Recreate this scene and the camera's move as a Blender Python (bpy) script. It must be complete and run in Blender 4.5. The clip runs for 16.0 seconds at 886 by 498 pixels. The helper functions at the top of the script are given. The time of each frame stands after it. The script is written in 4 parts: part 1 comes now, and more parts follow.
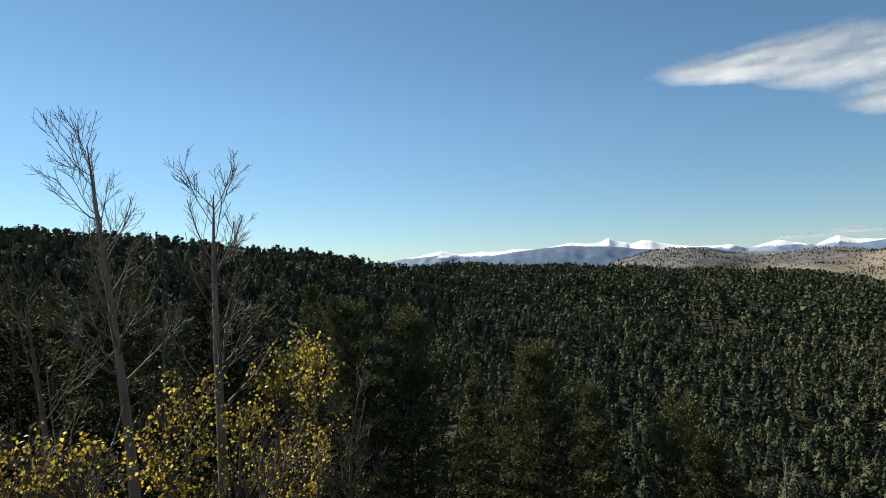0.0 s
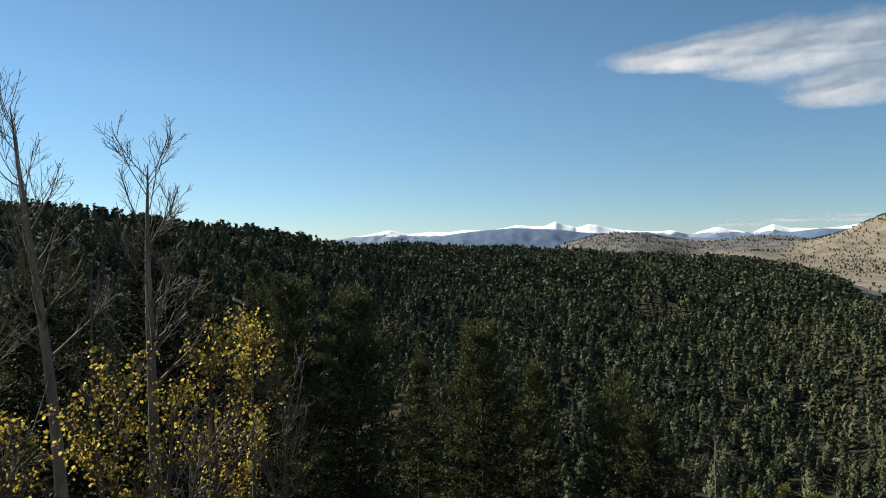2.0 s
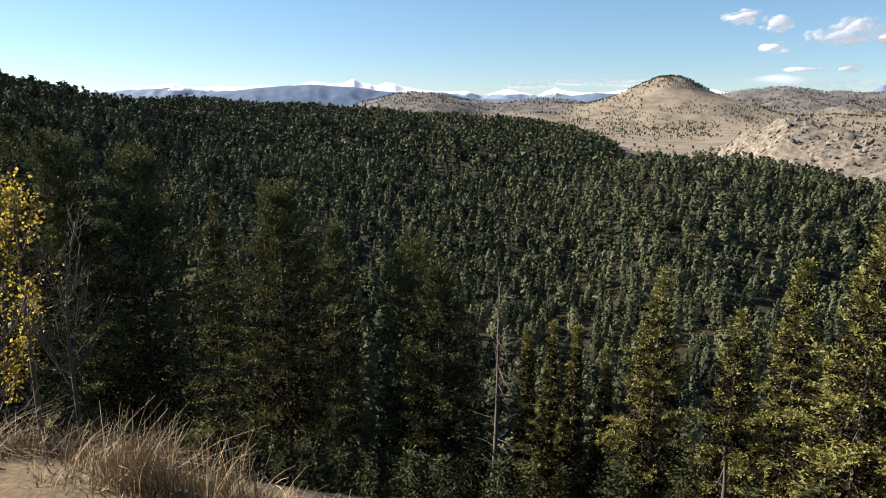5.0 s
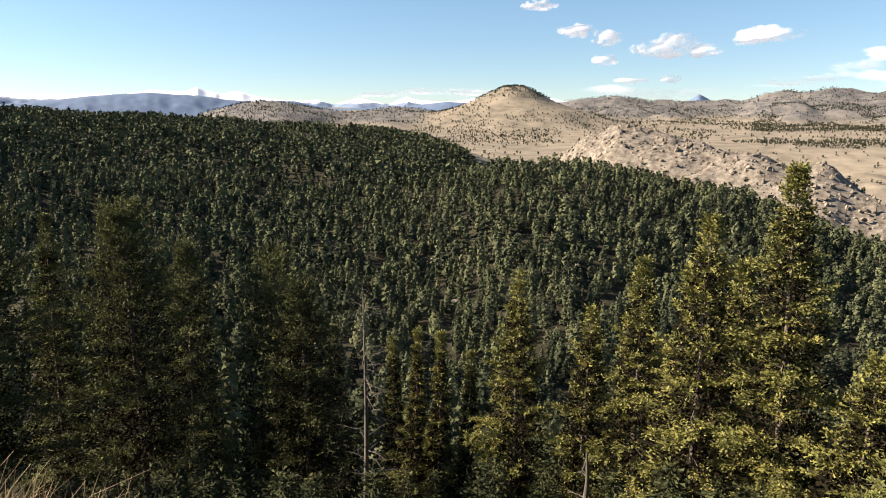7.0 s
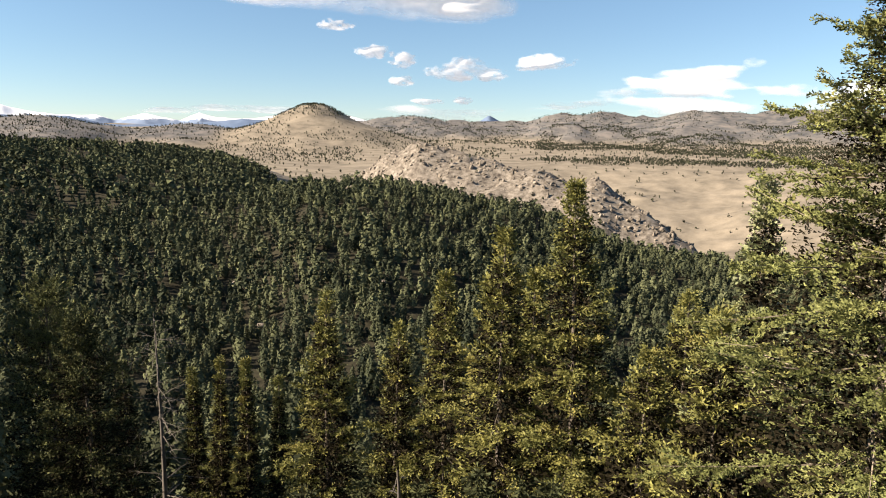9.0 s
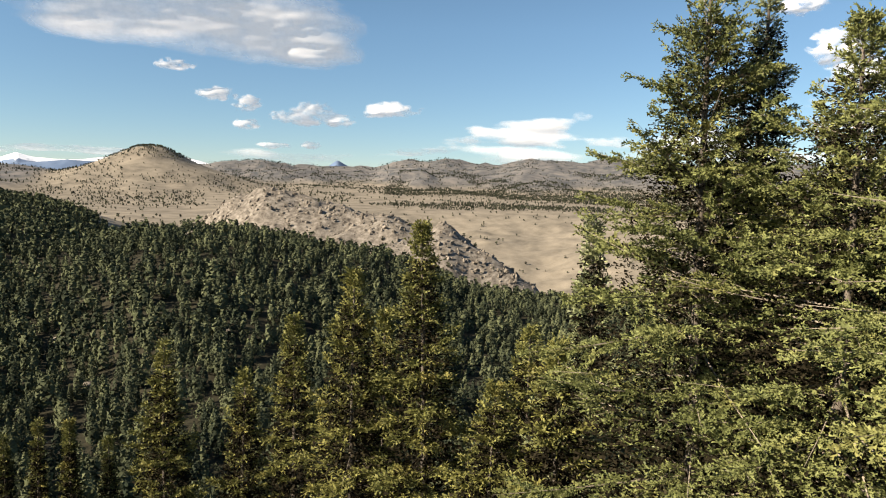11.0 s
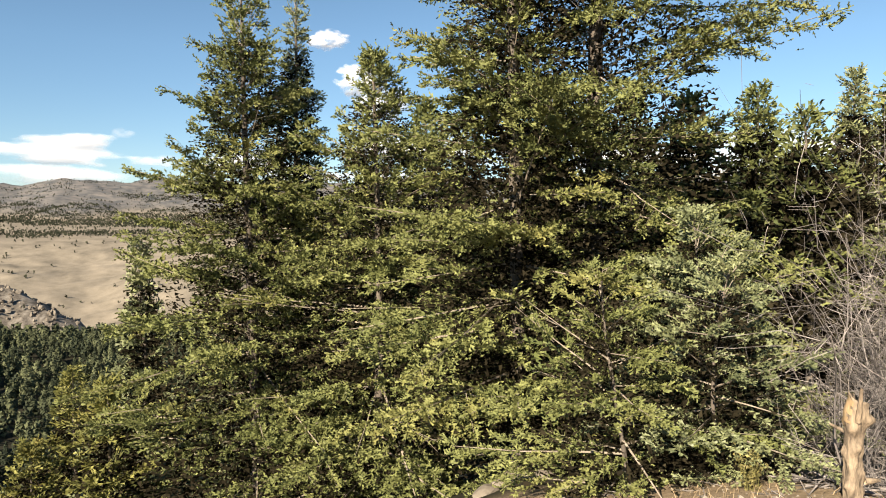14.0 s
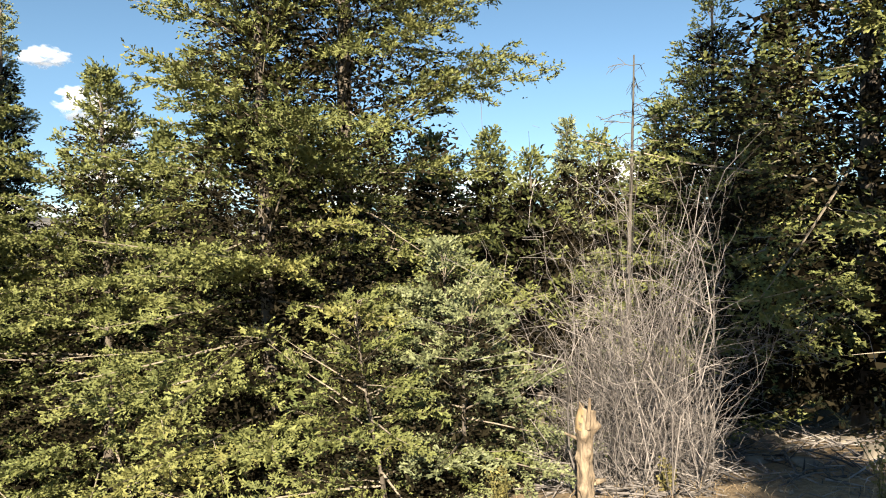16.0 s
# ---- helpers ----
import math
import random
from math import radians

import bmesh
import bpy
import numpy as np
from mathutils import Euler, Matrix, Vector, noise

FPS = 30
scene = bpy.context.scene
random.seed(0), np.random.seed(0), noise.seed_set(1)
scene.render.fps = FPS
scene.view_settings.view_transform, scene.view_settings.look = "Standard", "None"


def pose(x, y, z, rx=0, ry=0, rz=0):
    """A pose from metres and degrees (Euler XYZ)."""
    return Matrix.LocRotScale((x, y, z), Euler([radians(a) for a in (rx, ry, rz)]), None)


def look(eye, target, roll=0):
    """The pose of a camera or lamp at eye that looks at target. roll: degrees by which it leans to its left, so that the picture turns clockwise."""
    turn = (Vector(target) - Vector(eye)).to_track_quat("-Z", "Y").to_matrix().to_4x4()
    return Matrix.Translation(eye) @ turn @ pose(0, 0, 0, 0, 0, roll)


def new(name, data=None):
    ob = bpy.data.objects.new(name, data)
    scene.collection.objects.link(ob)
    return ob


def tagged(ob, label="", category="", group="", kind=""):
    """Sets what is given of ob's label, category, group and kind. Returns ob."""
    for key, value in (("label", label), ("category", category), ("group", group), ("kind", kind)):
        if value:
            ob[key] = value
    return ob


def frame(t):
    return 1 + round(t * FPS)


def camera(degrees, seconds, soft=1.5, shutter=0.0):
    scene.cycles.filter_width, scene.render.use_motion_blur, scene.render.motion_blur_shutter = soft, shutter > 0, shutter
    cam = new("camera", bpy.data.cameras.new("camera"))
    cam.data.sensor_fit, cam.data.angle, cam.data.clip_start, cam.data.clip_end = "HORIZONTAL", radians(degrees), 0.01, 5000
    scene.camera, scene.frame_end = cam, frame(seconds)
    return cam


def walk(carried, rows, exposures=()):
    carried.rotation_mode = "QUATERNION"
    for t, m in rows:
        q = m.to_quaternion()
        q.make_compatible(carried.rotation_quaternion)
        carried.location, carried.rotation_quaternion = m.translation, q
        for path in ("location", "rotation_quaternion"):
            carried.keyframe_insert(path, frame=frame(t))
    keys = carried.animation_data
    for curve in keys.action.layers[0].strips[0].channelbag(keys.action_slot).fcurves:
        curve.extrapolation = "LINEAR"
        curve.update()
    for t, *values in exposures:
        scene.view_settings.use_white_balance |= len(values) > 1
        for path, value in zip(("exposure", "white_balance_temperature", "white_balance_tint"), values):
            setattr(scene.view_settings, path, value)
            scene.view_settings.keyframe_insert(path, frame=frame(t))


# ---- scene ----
EYE = 1.65
cam = camera(66.06, 16.0, soft=1.0)
PATH = [
    (0.0, pose(-0.000, -0.000, EYE + -0.000, 92.05, 1.72, 0.18)),
    (0.5, pose(0.013, 0.013, EYE + -0.008, 91.16, 1.58, 0.96)),
    (1.0, pose(0.014, 0.009, EYE + -0.006, 90.85, 1.27, 0.65)),
    (1.5, pose(0.031, 0.053, EYE + -0.010, 90.64, 0.94, -0.82)),
    (2.0, pose(0.055, 0.090, EYE + -0.016, 90.26, 0.48, -4.16)),
    (2.5, pose(0.096, 0.095, EYE + -0.032, 88.95, 0.36, -9.33)),
    (3.0, pose(0.109, 0.101, EYE + -0.051, 87.60, 0.08, -13.21)),
    (3.5, pose(0.117, 0.151, EYE + -0.065, 83.70, 0.92, -15.83)),
    (4.0, pose(0.097, 0.148, EYE + -0.077, 82.40, -1.07, -17.46)),
    (4.2, pose(0.118, 0.187, EYE + -0.079, 80.22, -1.42, -17.73)),
    (6.3, pose(-0.111, 0.078, EYE + 0.069, 78.22, 0.41, -28.85)),
    (6.5, pose(-0.111, 0.098, EYE + 0.071, 78.49, 0.25, -29.98)),
    (7.0, pose(-0.094, 0.127, EYE + 0.073, 79.32, -0.28, -32.97)),
    (7.5, pose(-0.040, 0.161, EYE + 0.078, 79.43, -0.01, -37.92)),
    (8.0, pose(-0.000, 0.175, EYE + 0.081, 79.84, -0.31, -42.60)),
    (8.5, pose(0.029, 0.181, EYE + 0.080, 80.49, -0.56, -46.20)),
    (9.0, pose(0.033, 0.182, EYE + 0.079, 80.95, -0.66, -49.34)),
    (9.2, pose(0.022, 0.176, EYE + 0.071, 81.12, -0.73, -50.45)),
    (11.3, pose(-0.076, 0.027, EYE + -0.002, 85.51, -0.96, -65.23)),
    (11.5, pose(-0.065, 0.043, EYE + -0.001, 85.70, -0.78, -67.85)),
    (12.0, pose(-0.067, -0.018, EYE + 0.015, 85.87, -0.15, -72.94)),
    (12.5, pose(-0.056, -0.032, EYE + 0.056, 88.84, -0.21, -73.65)),
    (13.0, pose(-0.063, -0.069, EYE + 0.013, 89.30, -0.79, -75.39)),
    (13.5, pose(0.058, -0.084, EYE + -0.020, 87.73, 0.34, -88.58)),
    (14.0, pose(0.099, -0.052, EYE + -0.022, 86.69, 0.53, -98.11)),
    (14.5, pose(0.148, -0.048, EYE + -0.029, 87.24, 0.70, -104.35)),
    (15.0, pose(0.190, -0.033, EYE + -0.040, 88.08, 0.65, -110.53)),
    (15.5, pose(0.213, -0.053, EYE + -0.041, 88.75, 1.21, -115.27)),
    (16.0, pose(0.226, -0.065, EYE + -0.059, 89.41, 0.95, -118.88)),
]
EXPOSURES = [(0.0, 1.18, 6500, 8), (2.5, 1.12, 6500, 8), (4.2, 1.38, 6450, 12), (6.3, 1.78, 7150, 17), (9.2, 1.68, 7200, 16), (11.3, 1.42, 7000, 12), (13.0, 1.42, 6950, 11), (14.5, 1.64, 7100, 13), (16.0, 1.74, 7150, 10)]
walk(cam, PATH, EXPOSURES)

# ---- daylight ----
SUN_AZ, SUN_EL = 52.0, 29.0          # degrees left of the +y axis, and up
world = bpy.data.worlds.new("sky")
scene.world = world
world.use_nodes = True
wn = world.node_tree.nodes
sky = wn.new("ShaderNodeTexSky")
sky.sky_type = "NISHITA"
sky.sun_disc = False
sky.sun_elevation = radians(SUN_EL)
sky.sun_rotation = radians(-SUN_AZ)
sky.altitude = 2400
sky.air_density, sky.dust_density, sky.ozone_density = 1.0, 0.05, 3.0
tone = wn.new("ShaderNodeHueSaturation")
tone.inputs["Hue"].default_value, tone.inputs["Saturation"].default_value = 0.490, 1.02
world.node_tree.links.new(sky.outputs[0], tone.inputs["Color"])
cool = wn.new("ShaderNodeMix")
cool.data_type, cool.blend_type = "RGBA", "MULTIPLY"
cool.inputs[0].default_value, cool.inputs[7].default_value = 1.0, (0.97, 1.0, 1.0, 1)
world.node_tree.links.new(tone.outputs[0], cool.inputs[6])
# the sky is multiplied darker towards the horizon so the snow peaks stand out
sky_direction = wn.new("ShaderNodeTexCoord")
height = wn.new("ShaderNodeSeparateXYZ")
world.node_tree.links.new(sky_direction.outputs["Generated"], height.inputs[0])
dim = wn.new("ShaderNodeMapRange")
dim.inputs["From Min"].default_value, dim.inputs["From Max"].default_value = 0.0, 0.22
dim.inputs["To Min"].default_value, dim.inputs["To Max"].default_value = 0.78, 1.0
world.node_tree.links.new(height.outputs["Z"], dim.inputs["Value"])
horizon_dimmed = wn.new("ShaderNodeMix")
horizon_dimmed.data_type, horizon_dimmed.blend_type = "RGBA", "MULTIPLY"
horizon_dimmed.inputs[0].default_value = 1.0
world.node_tree.links.new(cool.outputs[2], horizon_dimmed.inputs[6])
world.node_tree.links.new(dim.outputs[0], horizon_dimmed.inputs[7])
world.node_tree.links.new(horizon_dimmed.outputs[2], wn["Background"].inputs[0])
wn["Background"].inputs[1].default_value = 0.054
sun = new("sun", bpy.data.lights.new("sun", "SUN"))
sun.data.energy, sun.data.angle, sun.data.color = 5.0, radians(0.5), (1.0, 0.90, 0.74)
sun.matrix_world = look((0, 0, 0), (math.sin(radians(SUN_AZ)) * math.cos(radians(SUN_EL)),
                                   -math.cos(radians(SUN_AZ)) * math.cos(radians(SUN_EL)), -math.sin(radians(SUN_EL))))

# ---- materials ----
def material(name):
    m = bpy.data.materials.new(name)
    m.use_nodes = True
    nt = m.node_tree
    return m, nt.nodes, nt.links, nt.nodes["Principled BSDF"]


def node(nodes, kind, **values):
    n = nodes.new(kind)
    for key, value in values.items():
        n.inputs[key].default_value = value
    return n


def ramp(nodes, links, source, stops):
    n = nodes.new("ShaderNodeValToRGB")
    while len(n.color_ramp.elements) < len(stops):
        n.color_ramp.elements.new(0.5)
    for e, (p, c) in zip(n.color_ramp.elements, stops):
        e.position, e.color = p, (*c, 1)
    links.new(source, n.inputs[0])
    return n.outputs[0]


def mix(nodes, links, fac, a, b, blend="MIX"):
    n = nodes.new("ShaderNodeMix")
    n.data_type, n.blend_type = "RGBA", blend
    for slot, v in ((0, fac), (6, a), (7, b)):
        if hasattr(v, "is_output"):
            links.new(v, n.inputs[slot])
        else:
            n.inputs[slot].default_value = v if slot == 0 else (*v, 1)
    return n.outputs[2]


def world_noise(nodes, links, scale, detail=4, rough=0.6):
    geo = nodes.new("ShaderNodeNewGeometry")
    n = node(nodes, "ShaderNodeTexNoise", Scale=scale, Detail=detail, Roughness=rough)
    links.new(geo.outputs["Position"], n.inputs["Vector"])
    return n.outputs[0]


def attribute(nodes, name):
    n = nodes.new("ShaderNodeAttribute")
    n.attribute_name = name
    return n.outputs["Fac"]


def bump(nodes, links, bsdf, height, strength, distance):
    n = node(nodes, "ShaderNodeBump", Strength=strength, Distance=distance)
    links.new(height, n.inputs["Height"])
    links.new(n.outputs[0], bsdf.inputs["Normal"])


def foliage(name, dark, light, tip, through_light=0.25, rough=0.6, lo=0.40, hi=1.5, gloss=0.3):
    """Needles or leaves: tint per tree, spread per clump, some light coming through."""
    m, nodes, links, b = material(name)
    geo = nodes.new("ShaderNodeNewGeometry")
    base = mix(nodes, links, attribute(nodes, "tint"), dark, light)
    r = ramp(nodes, links, geo.outputs["Random Per Island"], [(0.0, (lo, lo, lo)), (0.7, (1.05, 1.05, 1.05)), (1.0, (hi, hi, hi * 0.93))])
    base = mix(nodes, links, 1.0, base, r, "MULTIPLY")
    far = world_noise(nodes, links, 0.9, 3)
    f = ramp(nodes, links, far, [(0.56, (0, 0, 0)), (0.78, (1, 1, 1))])
    base = mix(nodes, links, f, base, tip)
    links.new(base, b.inputs["Base Color"])
    b.inputs["Roughness"].default_value = rough
    b.inputs["Specular IOR Level"].default_value = gloss
    t = nodes.new("ShaderNodeBsdfTranslucent")
    links.new(base, t.inputs[0])
    mx = nodes.new("ShaderNodeMixShader")
    mx.inputs[0].default_value = through_light
    links.new(b.outputs[0], mx.inputs[1])
    links.new(t.outputs[0], mx.inputs[2])
    links.new(mx.outputs[0], nodes["Material Output"].inputs[0])
    return m


def bark(name, a, b_, scale=9, rough=0.9, strength=0.5, spread=0.0):
    m, nodes, links, b = material(name)
    geo = nodes.new("ShaderNodeNewGeometry")
    mp = nodes.new("ShaderNodeMapping")
    mp.inputs["Scale"].default_value = (1, 1, 0.3)
    links.new(geo.outputs["Position"], mp.inputs[0])
    n = node(nodes, "ShaderNodeTexNoise", Scale=scale, Detail=5, Roughness=0.65)
    links.new(mp.outputs[0], n.inputs["Vector"])
    c = ramp(nodes, links, n.outputs[0], [(0.3, a), (0.68, b_)])
    if spread:
        lo, hi = 1 - spread, 1 + spread * 0.5
        c = mix(nodes, links, 1.0, c, ramp(nodes, links, geo.outputs["Random Per Island"], [(0.0, (lo, lo, lo)), (1.0, (hi, hi, hi))]), "MULTIPLY")
    links.new(c, b.inputs["Base Color"])
    b.inputs["Roughness"].default_value = rough
    bump(nodes, links, b, n.outputs[0], strength, 0.02)
    return m


def ground_material():
    m, nodes, links, b = material("mountain_ground")
    n1, n2, n3 = world_noise(nodes, links, 0.02, 6), world_noise(nodes, links, 0.6, 6), world_noise(nodes, links, 14, 5, 0.7)
    duff = ramp(nodes, links, n2, [(0.3, (0.018, 0.018, 0.012)), (0.7, (0.044, 0.040, 0.026))])
    dry = ramp(nodes, links, n1, [(0.3, (0.125, 0.112, 0.092)), (0.5, (0.205, 0.182, 0.146)), (0.72, (0.280, 0.246, 0.196))])
    dry = mix(nodes, links, 0.35, dry, ramp(nodes, links, n2, [(0.3, (0.5, 0.45, 0.4)), (0.7, (1, 1, 1))]), "MULTIPLY")
    rock = ramp(nodes, links, world_noise(nodes, links, 0.11, 9, 0.75), [(0.34, (0.039, 0.034, 0.030)), (0.48, (0.129, 0.114, 0.097)), (0.66, (0.257, 0.234, 0.204))])
    sand = ramp(nodes, links, n3, [(0.25, (0.168, 0.124, 0.080)), (0.5, (0.296, 0.228, 0.152)), (0.75, (0.400, 0.320, 0.224))])
    sand = mix(nodes, links, 0.5, sand, ramp(nodes, links, world_noise(nodes, links, 2.2, 4), [(0.3, (0.6, 0.55, 0.5)), (0.7, (1, 1, 1))]), "MULTIPLY")
    c = mix(nodes, links, attribute(nodes, "dry"), duff, dry)
    c = mix(nodes, links, attribute(nodes, "rock"), c, rock)
    c = mix(nodes, links, attribute(nodes, "sand"), c, sand)
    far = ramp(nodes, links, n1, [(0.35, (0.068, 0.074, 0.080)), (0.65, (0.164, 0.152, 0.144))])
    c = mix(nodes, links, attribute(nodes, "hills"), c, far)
    links.new(c, b.inputs["Base Color"])
    b.inputs["Roughness"].default_value = 0.95
    b.inputs["Specular IOR Level"].default_value = 0.1
    bump(nodes, links, b, n3, 0.5, 0.03)
    return m


def range_material(name, low, high, snow):
    """Distant mountains: wooded slopes below with haze blue painted in, snow above in drifts and gullies."""
    m, nodes, links, b = material(name)
    n = world_noise(nodes, links, 0.012, 8, 0.7)
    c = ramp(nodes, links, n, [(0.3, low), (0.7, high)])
    if snow:
        a = nodes.new("ShaderNodeMath")
        a.operation = "ADD"
        links.new(attribute(nodes, "snow"), a.inputs[0])
        links.new(n, a.inputs[1])
        c = mix(nodes, links, ramp(nodes, links, a.outputs[0], [(0.93, (0, 0, 0)), (1.06, (1, 1, 1))]), c, (0.86, 0.88, 0.92))
    links.new(c, b.inputs["Base Color"])
    b.inputs["Roughness"].default_value = 0.95
    b.inputs["Specular IOR Level"].default_value = 0.05
    return m


def cloud_material():
    """White vapour: lit by the sun, emission added in place of light scattered inside, thin at its margins."""
    m, nodes, links, b = material("cloud_vapour")
    b.inputs["Base Color"].default_value = (0.72, 0.71, 0.71, 1)
    b.inputs["Roughness"].default_value = 1
    b.inputs["Specular IOR Level"].default_value = 0
    b.inputs["Emission Color"].default_value = (0.92, 0.95, 1.0, 1)
    b.inputs["Emission Strength"].default_value = 0.17
    t = nodes.new("ShaderNodeBsdfTranslucent")
    t.inputs[0].default_value = (0.70, 0.70, 0.73, 1)
    mx = nodes.new("ShaderNodeMixShader")
    mx.inputs[0].default_value = 0.35
    links.new(b.outputs[0], mx.inputs[1])
    links.new(t.outputs[0], mx.inputs[2])
    add = nodes.new("ShaderNodeMath")
    add.operation = "MULTIPLY_ADD"
    links.new(world_noise(nodes, links, 0.008, 7, 0.6), add.inputs[0])
    add.inputs[1].default_value = 0.8
    links.new(attribute(nodes, "dens"), add.inputs[2])
    thin = node(nodes, "ShaderNodeMath")
    thin.operation = "MULTIPLY"
    links.new(add.outputs[0], thin.inputs[0])
    thin.inputs[1].default_value = 0.68
    cover = ramp(nodes, links, thin.outputs[0], [(0.26, (0, 0, 0)), (0.55, (0.38, 0.38, 0.38)), (0.95, (0.88, 0.88, 0.88))])
    clear = nodes.new("ShaderNodeBsdfTransparent")
    out = nodes.new("ShaderNodeMixShader")
    links.new(cover, out.inputs[0])
    links.new(clear.outputs[0], out.inputs[1])
    links.new(mx.outputs[0], out.inputs[2])
    links.new(out.outputs[0], nodes["Material Output"].inputs[0])
    return m


def plain(name, a, b_, scale, rough=0.85, strength=0.3):
    m, nodes, links, b = material(name)
    n = world_noise(nodes, links, scale, 5, 0.65)
    links.new(ramp(nodes, links, n, [(0.3, a), (0.7, b_)]), b.inputs["Base Color"])
    b.inputs["Roughness"].default_value = rough
    b.inputs["Specular IOR Level"].default_value = 0.2
    bump(nodes, links, b, n, strength, 0.02)
    return m


M_GROUND = ground_material()
# Some blue in these needle colours stands in for haze over far slopes.
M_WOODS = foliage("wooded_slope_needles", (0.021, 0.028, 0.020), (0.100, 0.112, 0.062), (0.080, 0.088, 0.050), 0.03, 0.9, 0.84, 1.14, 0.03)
M_THICKET = foliage("far_thicket_needles", (0.032, 0.037, 0.027), (0.056, 0.060, 0.040), (0.048, 0.051, 0.036), 0.1, 0.9, gloss=0.03)
M_FIR = foliage("fir_needles", (0.086, 0.105, 0.038), (0.208, 0.224, 0.084), (0.250, 0.234, 0.080), 0.12, 0.6, 0.62, 1.2, 0.15)
M_OLIVE = foliage("olive_pine_needles", (0.088, 0.097, 0.032), (0.225, 0.218, 0.070), (0.255, 0.218, 0.068), 0.12, 0.6, 0.65, 1.15, 0.12)
# Near-black on purpose: the shade inside the crowns is put into this colour.
M_INNER = foliage("crown_shade_needles", (0.016, 0.014, 0.009), (0.027, 0.023, 0.014), (0.026, 0.022, 0.014), 0.02, 0.9, gloss=0.03)
M_SPRUCE = foliage("grey_green_needles", (0.126, 0.150, 0.078), (0.230, 0.250, 0.126), (0.245, 0.250, 0.118), 0.12, 0.5, 0.6, 1.3)
# The low dark end carries part of the near slope's shade.
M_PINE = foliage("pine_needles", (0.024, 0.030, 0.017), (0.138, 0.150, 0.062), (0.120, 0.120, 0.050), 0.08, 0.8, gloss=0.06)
M_YELLOW = foliage("yellow_aspen_leaves", (0.330, 0.260, 0.036), (0.480, 0.390, 0.075), (0.400, 0.270, 0.030), 0.5, 0.5)
M_BARK = bark("fir_bark", (0.042, 0.035, 0.029), (0.140, 0.118, 0.095))
M_TWIG = bark("grey_twig_bark", (0.120, 0.100, 0.078), (0.336, 0.288, 0.228), 20)
M_ASPEN = bark("pale_aspen_bark", (0.072, 0.066, 0.056), (0.240, 0.224, 0.196), 7)
M_SNAG = bark("weathered_dead_wood", (0.040, 0.035, 0.030), (0.120, 0.108, 0.092), 8)
M_BUSH = bark("grey_brush_stems", (0.055, 0.049, 0.047), (0.285, 0.258, 0.245), 9, spread=0.85)
M_STUMP = bark("peeled_stump_wood", (0.060, 0.045, 0.034), (0.340, 0.262, 0.180), 22, 0.85, 1.0)
M_PEELED = bark("fresh_peeled_wood", (0.208, 0.132, 0.064), (0.384, 0.280, 0.160), 12, 0.8, 0.6)
M_GRASS = bark("straw_grass", (0.150, 0.100, 0.052), (0.420, 0.320, 0.190), 3, 0.8, 0.0, spread=0.6)
M_ASPEN_TWIG = bark("grey_aspen_twigs", (0.045, 0.040, 0.035), (0.160, 0.145, 0.125), 7)
M_STONE = plain("granite_boulder", (0.120, 0.100, 0.080), (0.304, 0.272, 0.224), 2.5, 0.9, 0.7)
M_CRAG = plain("pale_crag_rock", (0.079, 0.067, 0.054), (0.243, 0.215, 0.180), 0.06, 0.95, 0.6)
# The blue of both ranges is distance haze mixed into the base colour.
M_BLUE = range_material("haze_tinted_wooded_range", (0.085, 0.130, 0.215), (0.130, 0.180, 0.270), False)
M_SNOW = range_material("haze_tinted_snowy_range", (0.14, 0.20, 0.31), (0.22, 0.28, 0.38), True)
M_CLOUD = cloud_material()

# ---- numbers and meshes ----


def lattice(ix, iy, seed):
    n = (ix.astype(np.int64) * 374761393 + iy.astype(np.int64) * 668265263 + seed * 974634777) & 0xFFFFFFFF
    n = ((n ^ (n >> 13)) * 1274126177) & 0xFFFFFFFF
    n = ((n ^ (n >> 16)) * 2246822519) & 0xFFFFFFFF
    return ((n ^ (n >> 15)) & 0xFFFFFF) / 16777215.0


def value_noise(x, y, seed=0):
    ix, iy = np.floor(x), np.floor(y)
    u, v = x - ix, y - iy
    u, v = u * u * (3 - 2 * u), v * v * (3 - 2 * v)
    a = lattice(ix, iy, seed) * (1 - u) + lattice(ix + 1, iy, seed) * u
    b = lattice(ix, iy + 1, seed) * (1 - u) + lattice(ix + 1, iy + 1, seed) * u
    return (a * (1 - v) + b * v) * 2 - 1


def fbm(x, y, octaves=4, seed=0):
    x, y = np.asarray(x, float), np.asarray(y, float)
    total, amp = 0, 0.5
    for i in range(octaves):
        total = total + amp * value_noise(x * 2 ** i + 17.3 * i, y * 2 ** i - 9.1 * i, seed + i)
        amp *= 0.5
    return total


def mesh_of(name, verts, faces, mat=None, smooth=False, **attributes):
    """A mesh from arrays: faces is (n, 3) or (n, 4); attributes are one number a vertex."""
    verts, faces = np.ascontiguousarray(verts, np.float32), np.ascontiguousarray(faces, np.int32)
    me = bpy.data.meshes.new(name)
    n, k = faces.shape
    me.vertices.add(len(verts))
    me.vertices.foreach_set("co", verts.ravel())
    me.loops.add(n * k)
    me.loops.foreach_set("vertex_index", faces.ravel())
    me.polygons.add(n)
    me.polygons.foreach_set("loop_start", np.arange(0, n * k, k, dtype=np.int32))
    me.polygons.foreach_set("use_smooth", np.full(n, smooth))
    for key, values in attributes.items():
        a = me.attributes.new(key, "FLOAT", "POINT")
        a.data.foreach_set("value", np.ascontiguousarray(values, np.float32))
    if mat:
        me.materials.append(mat)
    me.update(calc_edges=True)
    return me


def part(name, me, parent, label=""):
    ob = new(name, me)
    ob.parent = parent
    return tagged(ob, label)


